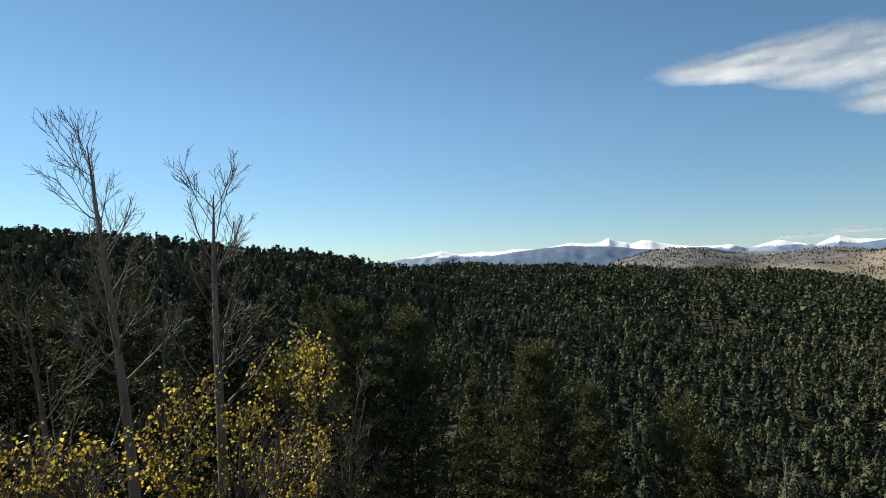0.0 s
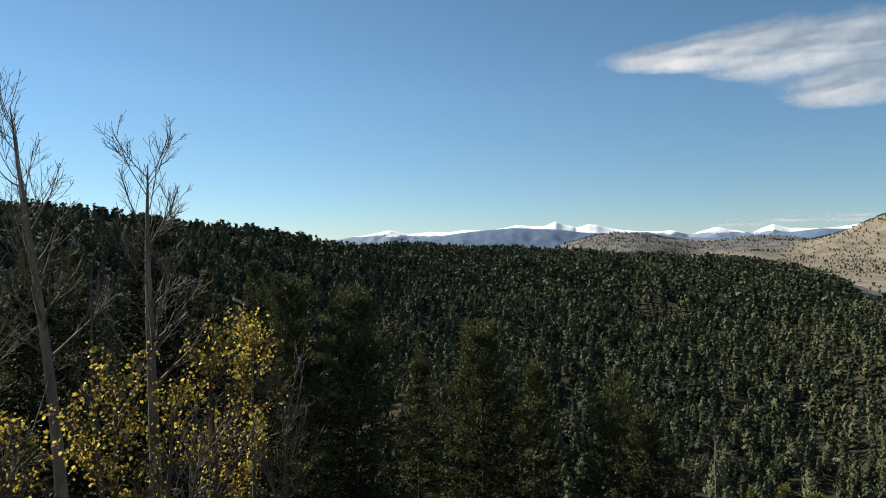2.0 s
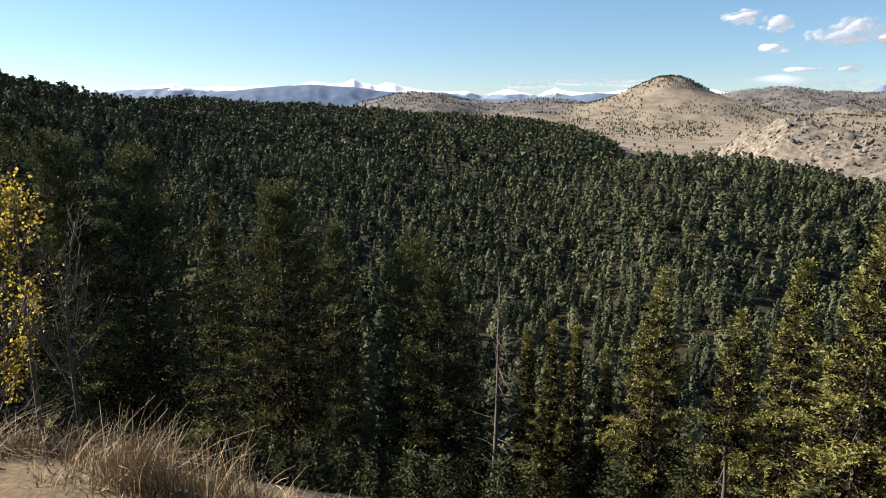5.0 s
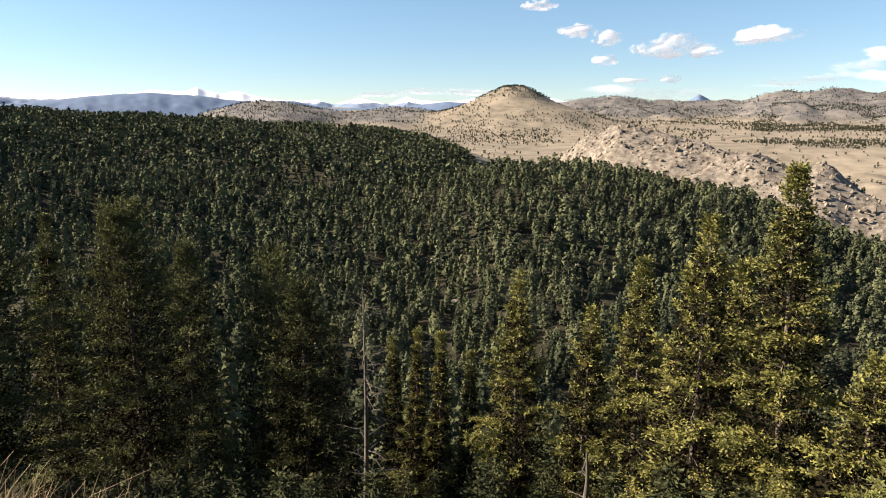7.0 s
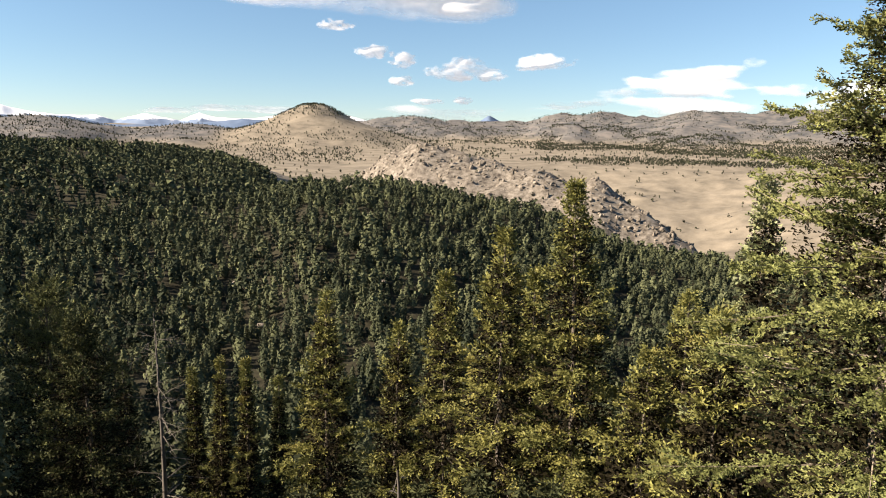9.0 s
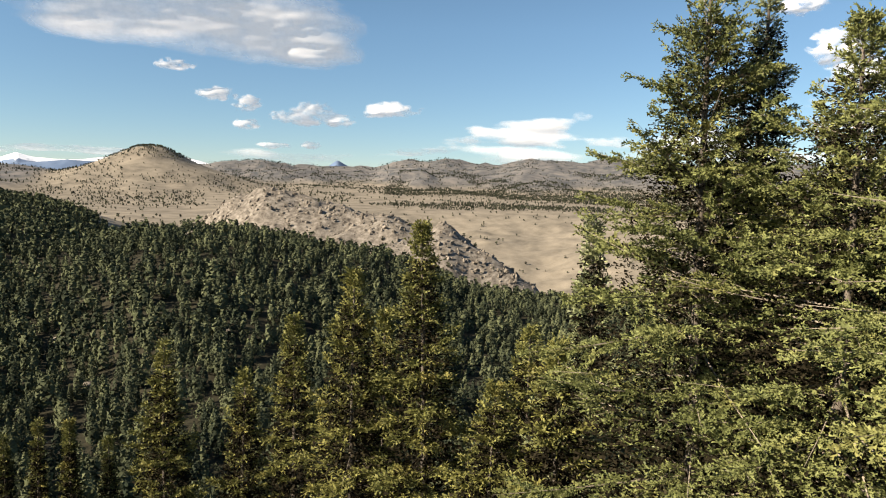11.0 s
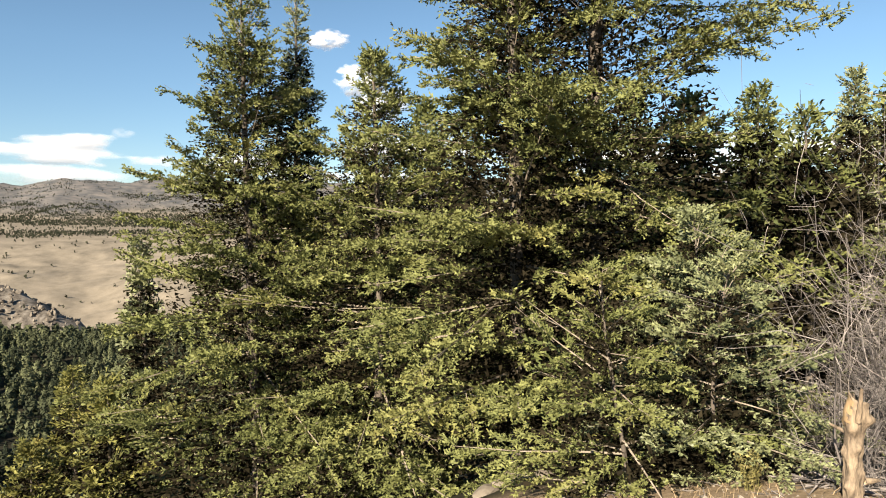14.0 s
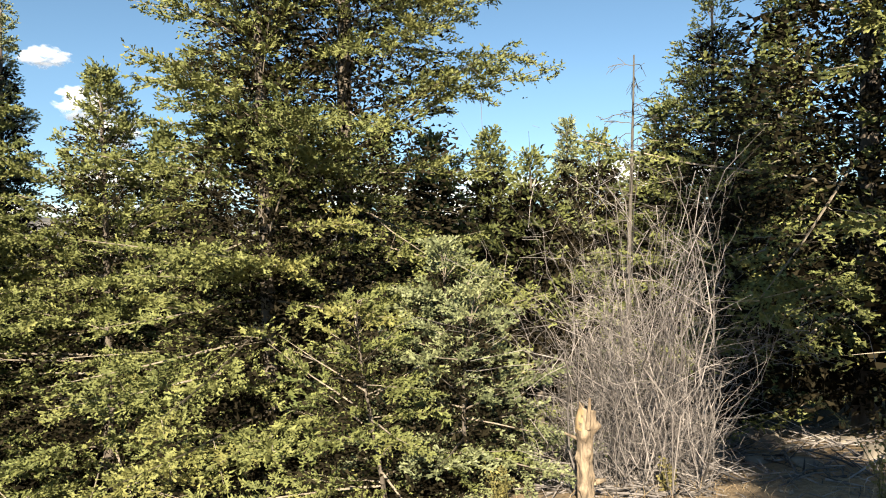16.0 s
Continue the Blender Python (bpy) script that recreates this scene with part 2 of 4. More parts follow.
def thing(name, x, y, z, label, category, group="", turn=0):
    ob = new(name)
    ob.empty_display_size = 0.3
    ob.matrix_world = pose(x, y, z, 0, 0, turn)
    return tagged(ob, label, category, group)


def at(az, r):
    """Plan place at az degrees left of +y and r metres from the viewpoint."""
    return -math.sin(radians(az)) * r, math.cos(radians(az)) * r


# ---- the land ----
def crest(az, r, rc, knots, front, back, round_=60.0):
    """A ridge that stands rc metres off; knots: (azimuth, angle above the eye) along its crest."""
    k = np.array(sorted(knots))
    el = sum(np.interp(az + d, k[:, 0], k[:, 1]) for d in (-0.5, 0, 0.5)) / 3
    h = EYE + rc * np.tan(np.radians(el))
    d = r - rc
    return h - np.where(d < 0, front, back) * (np.sqrt(d * d + round_ ** 2) - round_)


def smooth_max(a, b, k):
    return np.maximum(a, b) + k * np.log1p(np.exp(-np.abs(a - b) / k))


LEFT_HILL = [(70, 6), (45, 4.6), (33, 3.5), (23.5, 2.7), (13, 1.5), (6.8, 0.5), (3, -0.2), (-2, -1.8), (-8, -4.2), (-16, -8), (-24, -14)]
PLATEAU = [(60, 1), (5, -0.1), (-0.8, 0.2), (-6, 0.0), (-11, -0.2), (-19, -0.7), (-27, -1.0), (-32, -1.6), (-36, -2.8), (-40, -4.4), (-48, -9)]
SPUR = [(-22, -9), (-30, -6), (-38, -4.3), (-43, -4.2), (-48, -4.8), (-52.7, -5.9), (-57, -6.5), (-64, -9.2), (-70, -9.9), (-80, -9.8), (-100, -9)]
CRAGS = [(-34, -8), (-40, -4.8), (-42.3, -3.3), (-43.4, -2.3), (-44.5, -1.5), (-45.9, -0.9), (-47.4, -0.25), (-49, -0.65), (-51.8, -1.3), (-55.1, -2.2), (-57.7, -2.7), (-60.4, -3.1), (-62.2, -3.2), (-63.1, -3.7), (-65, -5.3), (-66.9, -6.5), (-68.7, -7.5), (-69.7, -8.4), (-75, -11.5)]
BROWN = [(-46, -6), (-52, -4.0), (-56, -3.3), (-61, -2.7), (-66.4, -2.55), (-70, -2.65), (-77, -2.0), (-100, -2)]
KNOB = [(-11, -2), (-13.9, 0.42), (-15.6, 0.88), (-17, 1.2), (-19.1, 1.53), (-21.3, 1.28), (-23.1, 0.78), (-24.5, 0.55), (-26.3, 0.75), (-28.6, 0.98), (-31, 0.9), (-33.2, 0.7), (-37, 0.5), (-41, 0.1), (-46, -1)]
FOOTHILLS = [(-36, 0.2), (-43, 0.9), (-48, 1.15), (-52, 1.0), (-56, 0.8), (-60, 1.2), (-64, 1.0), (-68, 1.6), (-72, 1.2), (-80, 1.5)]
FAR_HILLS = [(60, -3), (-14, -2.5), (-20, -0.5), (-30, 0.4), (-38, 1.3), (-42.7, 1.62), (-47.8, 1.72), (-53, 1.67), (-56, 1.6), (-59, 2.2), (-63, 2.28), (-66.8, 2.0), (-69.7, 2.58), (-72.5, 2.36), (-76.8, 2.25), (-100, 2.3)]
BUTTE = (-38.75, 2900.0)


def crag_range(az):
    """How far off the bare ridge lies: it comes nearer as it runs down into the valley."""
    return np.interp(az, [-75, -70, -63, -55, -47, -40], [830, 860, 960, 1080, 1180, 1260])



def near_ground(az, r):
    edge = np.interp(az, [-180, -150, -140, -128, -115, -100, -75, -60, -18, 5, 16, 60, 100, 180], [7, 5.0, 4.5, 4.3, 3.6, 3.3, 3.0, 2.7, 2.6, 3.6, 4.3, 6, 9, 9])
    slope = np.interp(az, [-180, -150, -135, -120, -105, -90, -75, -60, -20, 20, 40, 70, 100, 180], [0.0, 0.14, 0.24, 0.26, 0.34, 0.46, 0.55, 0.60, 0.62, 0.55, 0.45, 0.2, 0.05, 0])
    d = r - edge
    return -slope * np.where(d > -3, 0.5 * (d + np.sqrt(d * d + 0.6)), 0.0)


def land(x, y):
    """Height of the ground, and how much it is crag, dry grass, far hills."""
    x, y = np.asarray(x, float), np.asarray(y, float)
    r, az = np.hypot(x, y), np.degrees(np.arctan2(-x, y))
    warp = fbm(x / 160, y / 160, 3, 5)
    floor_ = np.interp(az, [-90, -70, -50, 30, 60], [-120, -112, -90, -86, -80]) + 4 * warp - 0.5 * np.clip(r - np.interp(az, [-60, -45, -35], [640, 700, 1200]), 0, 400)
    z = smooth_max(near_ground(az, r), floor_, 3.0)
    woods = [crest(az, r, 700, LEFT_HILL, 0.24, 0.2, 80), crest(az, r, 1150, PLATEAU, 0.10, 0.3, 150), crest(az, r, 620, SPUR, 0.16, 0.3, 80)]
    amp = np.clip((r - 60) / 300, 0, 1)
    for w in woods:
        z = smooth_max(z, w + amp * (9 * warp + 4 * fbm(x / 45, y / 45, 3, 9)), 5.0)
    plain_ = -88 + 0.052 * (r - 1300) * np.interp(az, [-20, -12], [1, 0.2]) + 10 * fbm(x / 420, y / 420, 4, 21)
    plain_ = plain_ - 105 * np.interp(az, [-66, -60, -51], [1, 0.8, 0]) / (1 + np.exp((r - 1640) / 70))
    out = smooth_max(plain_, crest(az, r, 1900, BROWN, 0.16, 0.12, 160) + 24 * np.abs(fbm(x / 150, y / 150, 4, 31)), 6.0)
    rough = (0.22 - np.abs(fbm(x / 70, y / 70, 5, 41))) * 26 + (0.2 - np.abs(fbm(x / 24, y / 24, 3, 43))) * 15
    rc = crag_range(az)
    crag = crest(az, r, rc, CRAGS, 0.5, 0.34, 30)
    rock = np.clip((crag - out + 12) / 25, 0, 1) * np.clip((r - rc + 330) / 120, 0, 1)
    out = smooth_max(out, crag + rough * np.clip((crag - out + 30) / 40, 0, 1), 3.0)
    bx, by = at(*BUTTE)
    d = np.hypot(x - bx, y - by) * (1 + 0.10 * fbm(x / 120, y / 120, 3, 51))
    cone = np.interp(d, [0, 40, 66, 100, 172, 280, 420, 640, 1600], [143, 140, 131, 114, 79, 43, 4, -50, -500])
    out = smooth_max(out, cone + 4 * fbm(x / 50, y / 50, 3, 53), 4.0)
    gully = np.abs(fbm(x / 240, y / 240, 5, 61)) * 60
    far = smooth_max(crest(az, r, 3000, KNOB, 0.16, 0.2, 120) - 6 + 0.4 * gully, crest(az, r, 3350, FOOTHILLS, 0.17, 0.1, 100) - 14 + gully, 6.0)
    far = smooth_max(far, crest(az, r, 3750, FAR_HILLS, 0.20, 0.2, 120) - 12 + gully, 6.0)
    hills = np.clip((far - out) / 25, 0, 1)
    out = smooth_max(out, far, 6.0)
    beyond = np.clip((r - np.interp(az, [-100, -76, -43, -38, -34, -30, 60], [760, 720, 700, 780, 1130, 1230, 1230])) / 60, 0, 1)
    z = np.where(beyond > 0, smooth_max(z, out, 6.0) * beyond + z * (1 - beyond), z)
    z = z + 0.05 * fbm(x * 1.1, y * 1.1, 4, 71) * np.clip(r, 0, 1) + np.clip((r - 8) / 30, 0, 1) * 0.9 * fbm(x / 9, y / 9, 3, 73)
    return z, rock * beyond, beyond, hills * beyond


def ground_z(x, y):
    return float(land(np.array([x]), np.array([y]))[0][0])


def build_ground():
    az = np.concatenate([np.arange(-180, -160, 2.0), np.arange(-160, 48, 0.55), np.arange(48, 180, 2.0)])
    rr = [0.0, 0.3]
    while rr[-1] < 4950:
        r = rr[-1]
        rr.append(r + (max(0.12, 0.04 * r) if r < 900 else 10 if r < 1350 else 16 if r < 1650 else 34 if r < 3200 else 80))
    rr = np.array(rr)
    A, R = np.meshgrid(np.radians(az), rr)
    x, y = -np.sin(A) * R, np.cos(A) * R
    z, rock, dry, hills = land(x, y)
    n, m = x.shape
    i = np.arange(n - 1)[:, None] * m
    j = np.arange(m)[None, :]
    k = (j + 1) % m
    faces = np.stack([i + j, i + k, i + m + k, i + m + j], -1).reshape(-1, 4)
    sand = np.clip(1.3 - (R - np.interp(np.degrees(A), [-180, -130, -100, -60, 10, 60, 180], [14, 6.5, 5, 4, 5.5, 9, 20])) / 1.5, 0, 1)
    sparse = np.interp(np.degrees(A), [-40, -20, 45, 70], [1, 0.45, 0.45, 1])
    sand = sand * (1 - np.clip((R - 1.0) / 1.5, 0, 1) * (1 - sparse))
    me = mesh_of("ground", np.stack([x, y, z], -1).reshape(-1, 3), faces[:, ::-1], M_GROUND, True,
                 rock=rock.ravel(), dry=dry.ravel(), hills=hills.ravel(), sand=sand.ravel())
    tagged(new("ground", me), "sandy overlook falling into wooded valley and dry brown hills", "ground", kind="structure")


build_ground()


def mountain_range(name, label, rc, knots, mat, depth, rugged, foot):
    """A distant chain: a sheet that climbs to its crest and falls away behind it."""
    az = np.arange(-110, 75, 0.16)
    s = np.linspace(-1, 0.5, 22)
    A, S = np.meshgrid(az, s)
    k = np.array(sorted(knots))
    el = np.interp(A, k[:, 0], k[:, 1])
    jag = 0.06 if rugged > 24 else 0.03
    el = el + jag * (0.3 - 2 * np.abs(fbm(A * 0.5, A * 0 + rc, 3, 85)))
    top = EYE + rc * np.tan(np.radians(el))
    R = rc + S * depth
    x, y = -np.sin(np.radians(A)) * R, np.cos(np.radians(A)) * R
    rough = (0.35 - np.abs(fbm(x / 90, y / 90, 2, 81)) - 0.7 * np.abs(fbm(x / 240, y / 240, 3, 83))) * rugged
    z = foot + (top - foot) * (1 - np.abs(S) ** 1.2) + rough * np.clip(np.abs(S) * 3, 0, 1) * np.clip(1.2 - np.abs(S), 0, 1)
    n, m = x.shape
    i = np.arange(n - 1)[:, None] * m
    j = np.arange(m - 1)[None, :]
    faces = np.stack([i + j, i + j + 1, i + m + j + 1, i + m + j], -1).reshape(-1, 4)
    snow = np.clip((z - 66) / 95, 0, 1)
    me = mesh_of(name, np.stack([x, y, z], -1).reshape(-1, 3), faces[:, ::-1], mat, True, snow=snow.ravel())
    return tagged(new(name, me), label, "mountains", kind="structure")


mountain_range("backdrop_blue_range", "wooded mountain range coloured haze blue below snow peaks", 4250,
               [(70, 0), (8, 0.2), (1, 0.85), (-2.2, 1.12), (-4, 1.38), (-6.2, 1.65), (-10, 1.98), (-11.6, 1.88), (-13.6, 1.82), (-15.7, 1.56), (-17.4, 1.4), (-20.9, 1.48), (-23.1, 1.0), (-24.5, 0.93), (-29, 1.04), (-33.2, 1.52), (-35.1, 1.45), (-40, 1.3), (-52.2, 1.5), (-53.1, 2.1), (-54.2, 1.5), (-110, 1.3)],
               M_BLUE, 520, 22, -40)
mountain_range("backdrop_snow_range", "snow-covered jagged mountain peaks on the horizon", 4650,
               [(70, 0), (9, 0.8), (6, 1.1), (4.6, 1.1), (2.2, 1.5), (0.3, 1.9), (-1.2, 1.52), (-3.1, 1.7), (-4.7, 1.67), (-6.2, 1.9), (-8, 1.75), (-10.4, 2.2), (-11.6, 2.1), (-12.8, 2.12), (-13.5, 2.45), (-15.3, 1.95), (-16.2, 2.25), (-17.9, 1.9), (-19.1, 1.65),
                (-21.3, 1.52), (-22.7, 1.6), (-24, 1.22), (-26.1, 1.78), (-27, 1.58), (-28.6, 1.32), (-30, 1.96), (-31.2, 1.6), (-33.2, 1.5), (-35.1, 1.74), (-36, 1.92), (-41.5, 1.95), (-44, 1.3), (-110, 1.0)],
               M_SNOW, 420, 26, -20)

# ---- tubes, needles, leaves ----
def tubes(points, radii, sides=4):
    """Many tapered limbs at once: points (b, n, 3), radii (b, n)."""
    b, n, _ = points.shape
    axis = points[:, -1] - points[:, 0]
    axis /= np.linalg.norm(axis, axis=1, keepdims=True) + 1e-9
    ref = np.where(np.abs(axis[:, 2:3]) > 0.8, [[1.0, 0, 0]], [[0, 0, 1.0]])
    u = np.cross(axis, ref)
    u /= np.linalg.norm(u, axis=1, keepdims=True) + 1e-9
    v = np.cross(axis, u)
    a = np.arange(sides) * 2 * np.pi / sides
    ring = u[:, None, :] * np.cos(a)[None, :, None] + v[:, None, :] * np.sin(a)[None, :, None]
    verts = points[:, :, None, :] + ring[:, None, :, :] * radii[:, :, None, None]
    base = (np.arange(b) * n * sides)[:, None, None]
    i = (np.arange(n - 1) * sides)[None, :, None]
    j = np.arange(sides)[None, None, :]
    k = (j + 1) % sides
    faces = np.stack([base + i + j, base + i + k, base + i + sides + k, base + i + sides + j], -1).reshape(-1, 4)
    return verts.reshape(-1, 3), faces


def joined(pieces):
    verts, faces, start = [], [], 0
    for v, f in pieces:
        verts.append(v)
        faces.append(f + start)
        start += len(v)
    return np.concatenate(verts), np.concatenate(faces)


def unit(v):
    return v / (np.linalg.norm(v, axis=-1, keepdims=True) + 1e-9)


def twiglet(count, rng, base=0.42, reach=0.24):
    """One needle-clad shoot along +x, 1 long: ragged barbs set forward round its stem."""
    tri = []
    for i in range(count):
        u = 0.62 * i / max(count - 1, 1)
        a = i * 2.4 + rng.uniform(-0.5, 0.5)
        side = np.array([0, math.cos(a), math.sin(a)])
        tip = np.array([u + base * rng.uniform(0.75, 1.1), 0, 0]) + side * reach * rng.uniform(0.7, 1.25) * (1 - 0.4 * u)
        tri.append([[u - 0.04, 0, 0], list(tip), list(np.array([u + base, 0, 0]) - side * 0.06)])
    return np.array(tri)


def place_sprigs(pos, way, size, template, rng):
    """Sprigs at pos along way: the vertices and triangles of all of them."""
    x = unit(way)
    helper = unit(rng.normal(size=x.shape))
    y = unit(np.cross(x, helper))
    z = np.cross(x, y)
    k = len(template)
    t = template.reshape(-1, 3)
    verts = pos[:, None, :] + size[:, None, None] * (x[:, None, :] * t[None, :, 0:1] + y[:, None, :] * t[None, :, 1:2] + z[:, None, :] * t[None, :, 2:3])
    return verts.reshape(-1, 3), np.arange(len(pos) * k * 3).reshape(-1, 3)


def crown_shape(kind, h):
    if kind == "pine":
        return np.sqrt(np.clip(1 - ((h - 0.46) / 0.56) ** 2, 0, 1))
    if kind == "spire":
        return (1 - h) ** 0.9
    return np.minimum((1 - h) ** 0.74, 0.5 + 2.0 * h)


def conifer(name, label, az, r, top_el=None, height=None, spread=2.5, kind="fir", seed=1, sprig=0.085, gap=0.13, mat=None,
            bare=0.08, tint=0.5, lean=0.0, bark_mat=None, category="conifer tree", group="", fine=False, reach=0.26, full=1.0):
    """A needle tree: tapered trunk, whorled limbs, side twigs in flat sprays, and needle-clad shoots along them."""
    rng = np.random.default_rng(seed)
    x0, y0 = at(az, r)
    z0 = ground_z(x0, y0) - 0.15
    if height is None:
        height = EYE + r * math.tan(radians(top_el)) - z0
    tree = thing(name, x0, y0, z0, label, category, group)
    H = height
    up = np.array([0, 0, 1.0])
    # trunk
    zs = np.linspace(0, 1, 12)
    bend = np.stack([0.10 * np.sin(zs * 3 + seed) + lean * zs * H, 0.10 * np.cos(zs * 2.3 + seed * 2), zs * H], -1)
    rad = (0.009 * H + 0.02 if H > 3 else 0.007 * H + 0.006) * (1 - zs) ** 0.8 + (0.012 if H > 3 else 0.005)
    rad[0] *= 1.25
    v, f = tubes(bend[None], rad[None], 9)
    part("trunk", mesh_of("trunk", v, f, bark_mat or M_BARK, True), tree)
    # limbs stand in whorls
    whorls = max(7, int(H * (1 - bare) / (0.34 if fine else 0.42)))
    per = 6 if kind != "pine" else 5
    count = whorls * per
    w = np.repeat(np.arange(whorls), per)
    h = bare + (0.985 - bare) * (1 - (1 - np.clip((w + 0.5 + rng.normal(0, 0.28, count)) / whorls, 0, 1)) ** 1.55)
    a = (np.arange(count) % per) * 2 * np.pi / per + w * 1.1 + rng.normal(0, 0.3, count)
    lobes = 0.84 + 0.22 * np.sin(a * 2 + seed) * np.sin(h * 19 + seed * 3) + 0.17 * rng.normal(size=count)
    L = np.maximum(spread * crown_shape(kind, h) * np.clip(lobes, 0.3, 1.08), 0.14 + 0.12 * rng.random(count))
    rise = np.radians(np.interp(h, [0, 0.35, 0.8, 1], [-12, 6, 30, 62]) + rng.normal(0, 13, count))
    if kind == "pine":
        rise = np.radians(np.interp(h, [0, 0.5, 1], [-4, 18, 60]) + rng.normal(0, 12, count))
    out = np.stack([np.cos(a), np.sin(a), np.zeros(count)], -1)
    side = np.stack([-np.sin(a), np.cos(a), np.zeros(count)], -1)
    droop = rng.uniform(0.05, 0.24, count) * (1 - 0.7 * h)
    foot = np.stack([np.interp(h, zs, bend[:, 0]), np.interp(h, zs, bend[:, 1]), h * H], -1)

    def along(i, q):
        """The point at share q of limb i."""
        d = L[i] * q
        lift = d * np.sin(rise[i]) - L[i] * droop[i] * (q ** 2 - 0.75 * q ** 4)
        return foot[i] + out[i] * (d * np.cos(rise[i]))[:, None] + up * lift[:, None]

    s = np.array([0, 0.25, 0.6, 1.0])
    limb_pts = np.stack([along(np.arange(count), np.full(count, q)) for q in s], 1)
    limb_rad = (0.004 + 0.0055 * L)[:, None] * (1 - s[None, :] * 0.85)
    wood = [tubes(limb_pts, limb_rad, 3) if fine else tubes(limb_pts[:, [0, 2, 3]], limb_rad[:, [0, 2, 3]], 3)]
    # side twigs
    step = gap * 1.25
    n = np.maximum(2, (L * 0.82 / step).astype(int))
    i = np.repeat(np.arange(count), n)
    rank = np.arange(len(i)) - np.repeat(np.cumsum(n) - n, n)
    q0 = np.where(h > 0.5, 0.07, 0.2)[i] if H > 4 else 0.03
    q = q0 + (1 - q0) * (rank + rng.random(len(i))) / n[i]
    p = along(i, q)
    axis = out[i] * np.cos(rise[i])[:, None] + up * np.sin(rise[i])[:, None]
    sign = np.where(rank % 2 == 0, 1.0, -1.0)
    m = len(i)
    way = unit(axis * rng.uniform(0.5, 1.0, (m, 1)) + side[i] * (sign * rng.uniform(0.5, 1.0, m))[:, None] + up * rng.normal(-0.02, 0.22, (m, 1)))
    ell = np.clip(0.48 * (1 - q) * L[i] + 0.13, 0.1, 0.95) * rng.uniform(0.6, 1.2, m)
    hue = 0.20 * rng.normal(size=count)[i] + 0.12 * rng.normal(size=m)
    # the limb's own outer stretch bears shoots as well
    tip_start = along(np.arange(count), np.full(count, 0.55))
    p, way, ell = np.concatenate([p, tip_start]), np.concatenate([way, unit(limb_pts[:, 3] - tip_start)]), np.append(ell, 0.45 * L)
    hue = np.append(hue, 0.15 * rng.normal(size=count))
    alive = np.append(rng.random(count) > 0.03, np.ones(1, bool))[np.append(i, np.arange(count))]
    bare_twigs = rng.random(len(p)) < np.where(alive, 0.14, 0.4)
    ends = np.stack([p, p + way * (ell * 0.55)[:, None] - up * (0.03 * ell)[:, None], p + way * ell[:, None] - up * (0.12 * ell)[:, None]], 1)
    if fine:
        wood.append(tubes(ends[bare_twigs], np.broadcast_to(np.array([0.004, 0.0032, 0.0015]), (int(bare_twigs.sum()), 3)), 3))
    v, f = joined(wood)
    tagged(part("branchwork", mesh_of("branchwork", v, f, M_TWIG if fine else M_BARK), tree), kind="stuff")
    # shoots
    p, way, ell, hue = p[alive], way[alive], ell[alive], hue[alive]
    ds = sprig * 0.52 / full
    n = np.maximum(3, (ell / ds).astype(int))
    j = np.repeat(np.arange(len(p)), n)
    rank = np.arange(len(j)) - np.repeat(np.cumsum(n) - n, n)
    u = 0.08 + 0.92 * (rank + 0.8) / n[j]
    m = len(j)
    pos = p[j] + way[j] * (ell[j] * u)[:, None] - up * (0.12 * ell[j] * u * u)[:, None]
    lateral = unit(np.cross(way, up))[j]
    swing = np.where(rank % 2 == 0, 1.0, -1.0) * rng.uniform(0.35, 1.0, m) * (1 - 0.7 * (u > 0.97))
    if kind == "pine":
        to = unit(way[j] * 0.55 + rng.normal(0, 0.55, (m, 3)) + up * 0.35)
    else:
        to = unit(way[j] * 0.72 + lateral * swing[:, None] + up * rng.normal(0.06, 0.42, (m, 1)))
    pos = pos + rng.normal(0, sprig * 0.16, (m, 3))
    size = sprig * rng.uniform(0.7, 1.3, m)
    # growth stands in bunches; what faces away from the overlook or towers over it is coarser
    bunch = fbm(pos[:, 0] * 1.5 + pos[:, 1] * 0.9 + seed, pos[:, 2] * 2.0 + pos[:, 1] * 1.1, 3, seed)
    hither = np.array([-x0, -y0]) / r
    away = (pos[:, :2] @ hither < -0.22 * spread) | (z0 + pos[:, 2] - EYE > 0.47 * r)
    tuft = fbm(pos[:, 0] * 6.5 + pos[:, 1] * 4.1, pos[:, 2] * 7.5 - pos[:, 1] * 3.3, 2, seed + 5) if fine else 0.0
    keep = rng.random(m) < np.where(away, 0.22, (0.92 if fine else 1.05) + (0.9 if fine else 1.2) * bunch + 2.2 * tuft)
    size = np.where(away, 1.75, 1.0) * size
    pos, to, size, hue = pos[keep], to[keep], size[keep], hue[j][keep]
    barbs = 4 if fine else 2
    v, f = place_sprigs(pos, to, size, twiglet(barbs, rng, 0.50 if fine else 0.58, reach), rng)
    shade = np.repeat(np.clip(tint + hue + rng.normal(0, 0.06, len(pos)), 0, 1), barbs * 3)
    part("crown", mesh_of("crown", v, f, mat or M_FIR, False, tint=shade), tree)
    # near-black sprigs close the crown round the trunk; its inner shade is in their colour
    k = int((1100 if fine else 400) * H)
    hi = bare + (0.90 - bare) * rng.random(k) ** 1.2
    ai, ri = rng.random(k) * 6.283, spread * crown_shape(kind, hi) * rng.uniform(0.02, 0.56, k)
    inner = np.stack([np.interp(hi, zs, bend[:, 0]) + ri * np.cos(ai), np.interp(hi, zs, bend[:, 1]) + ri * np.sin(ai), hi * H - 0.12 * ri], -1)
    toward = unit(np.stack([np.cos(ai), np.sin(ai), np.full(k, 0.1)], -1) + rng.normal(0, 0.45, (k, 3)))
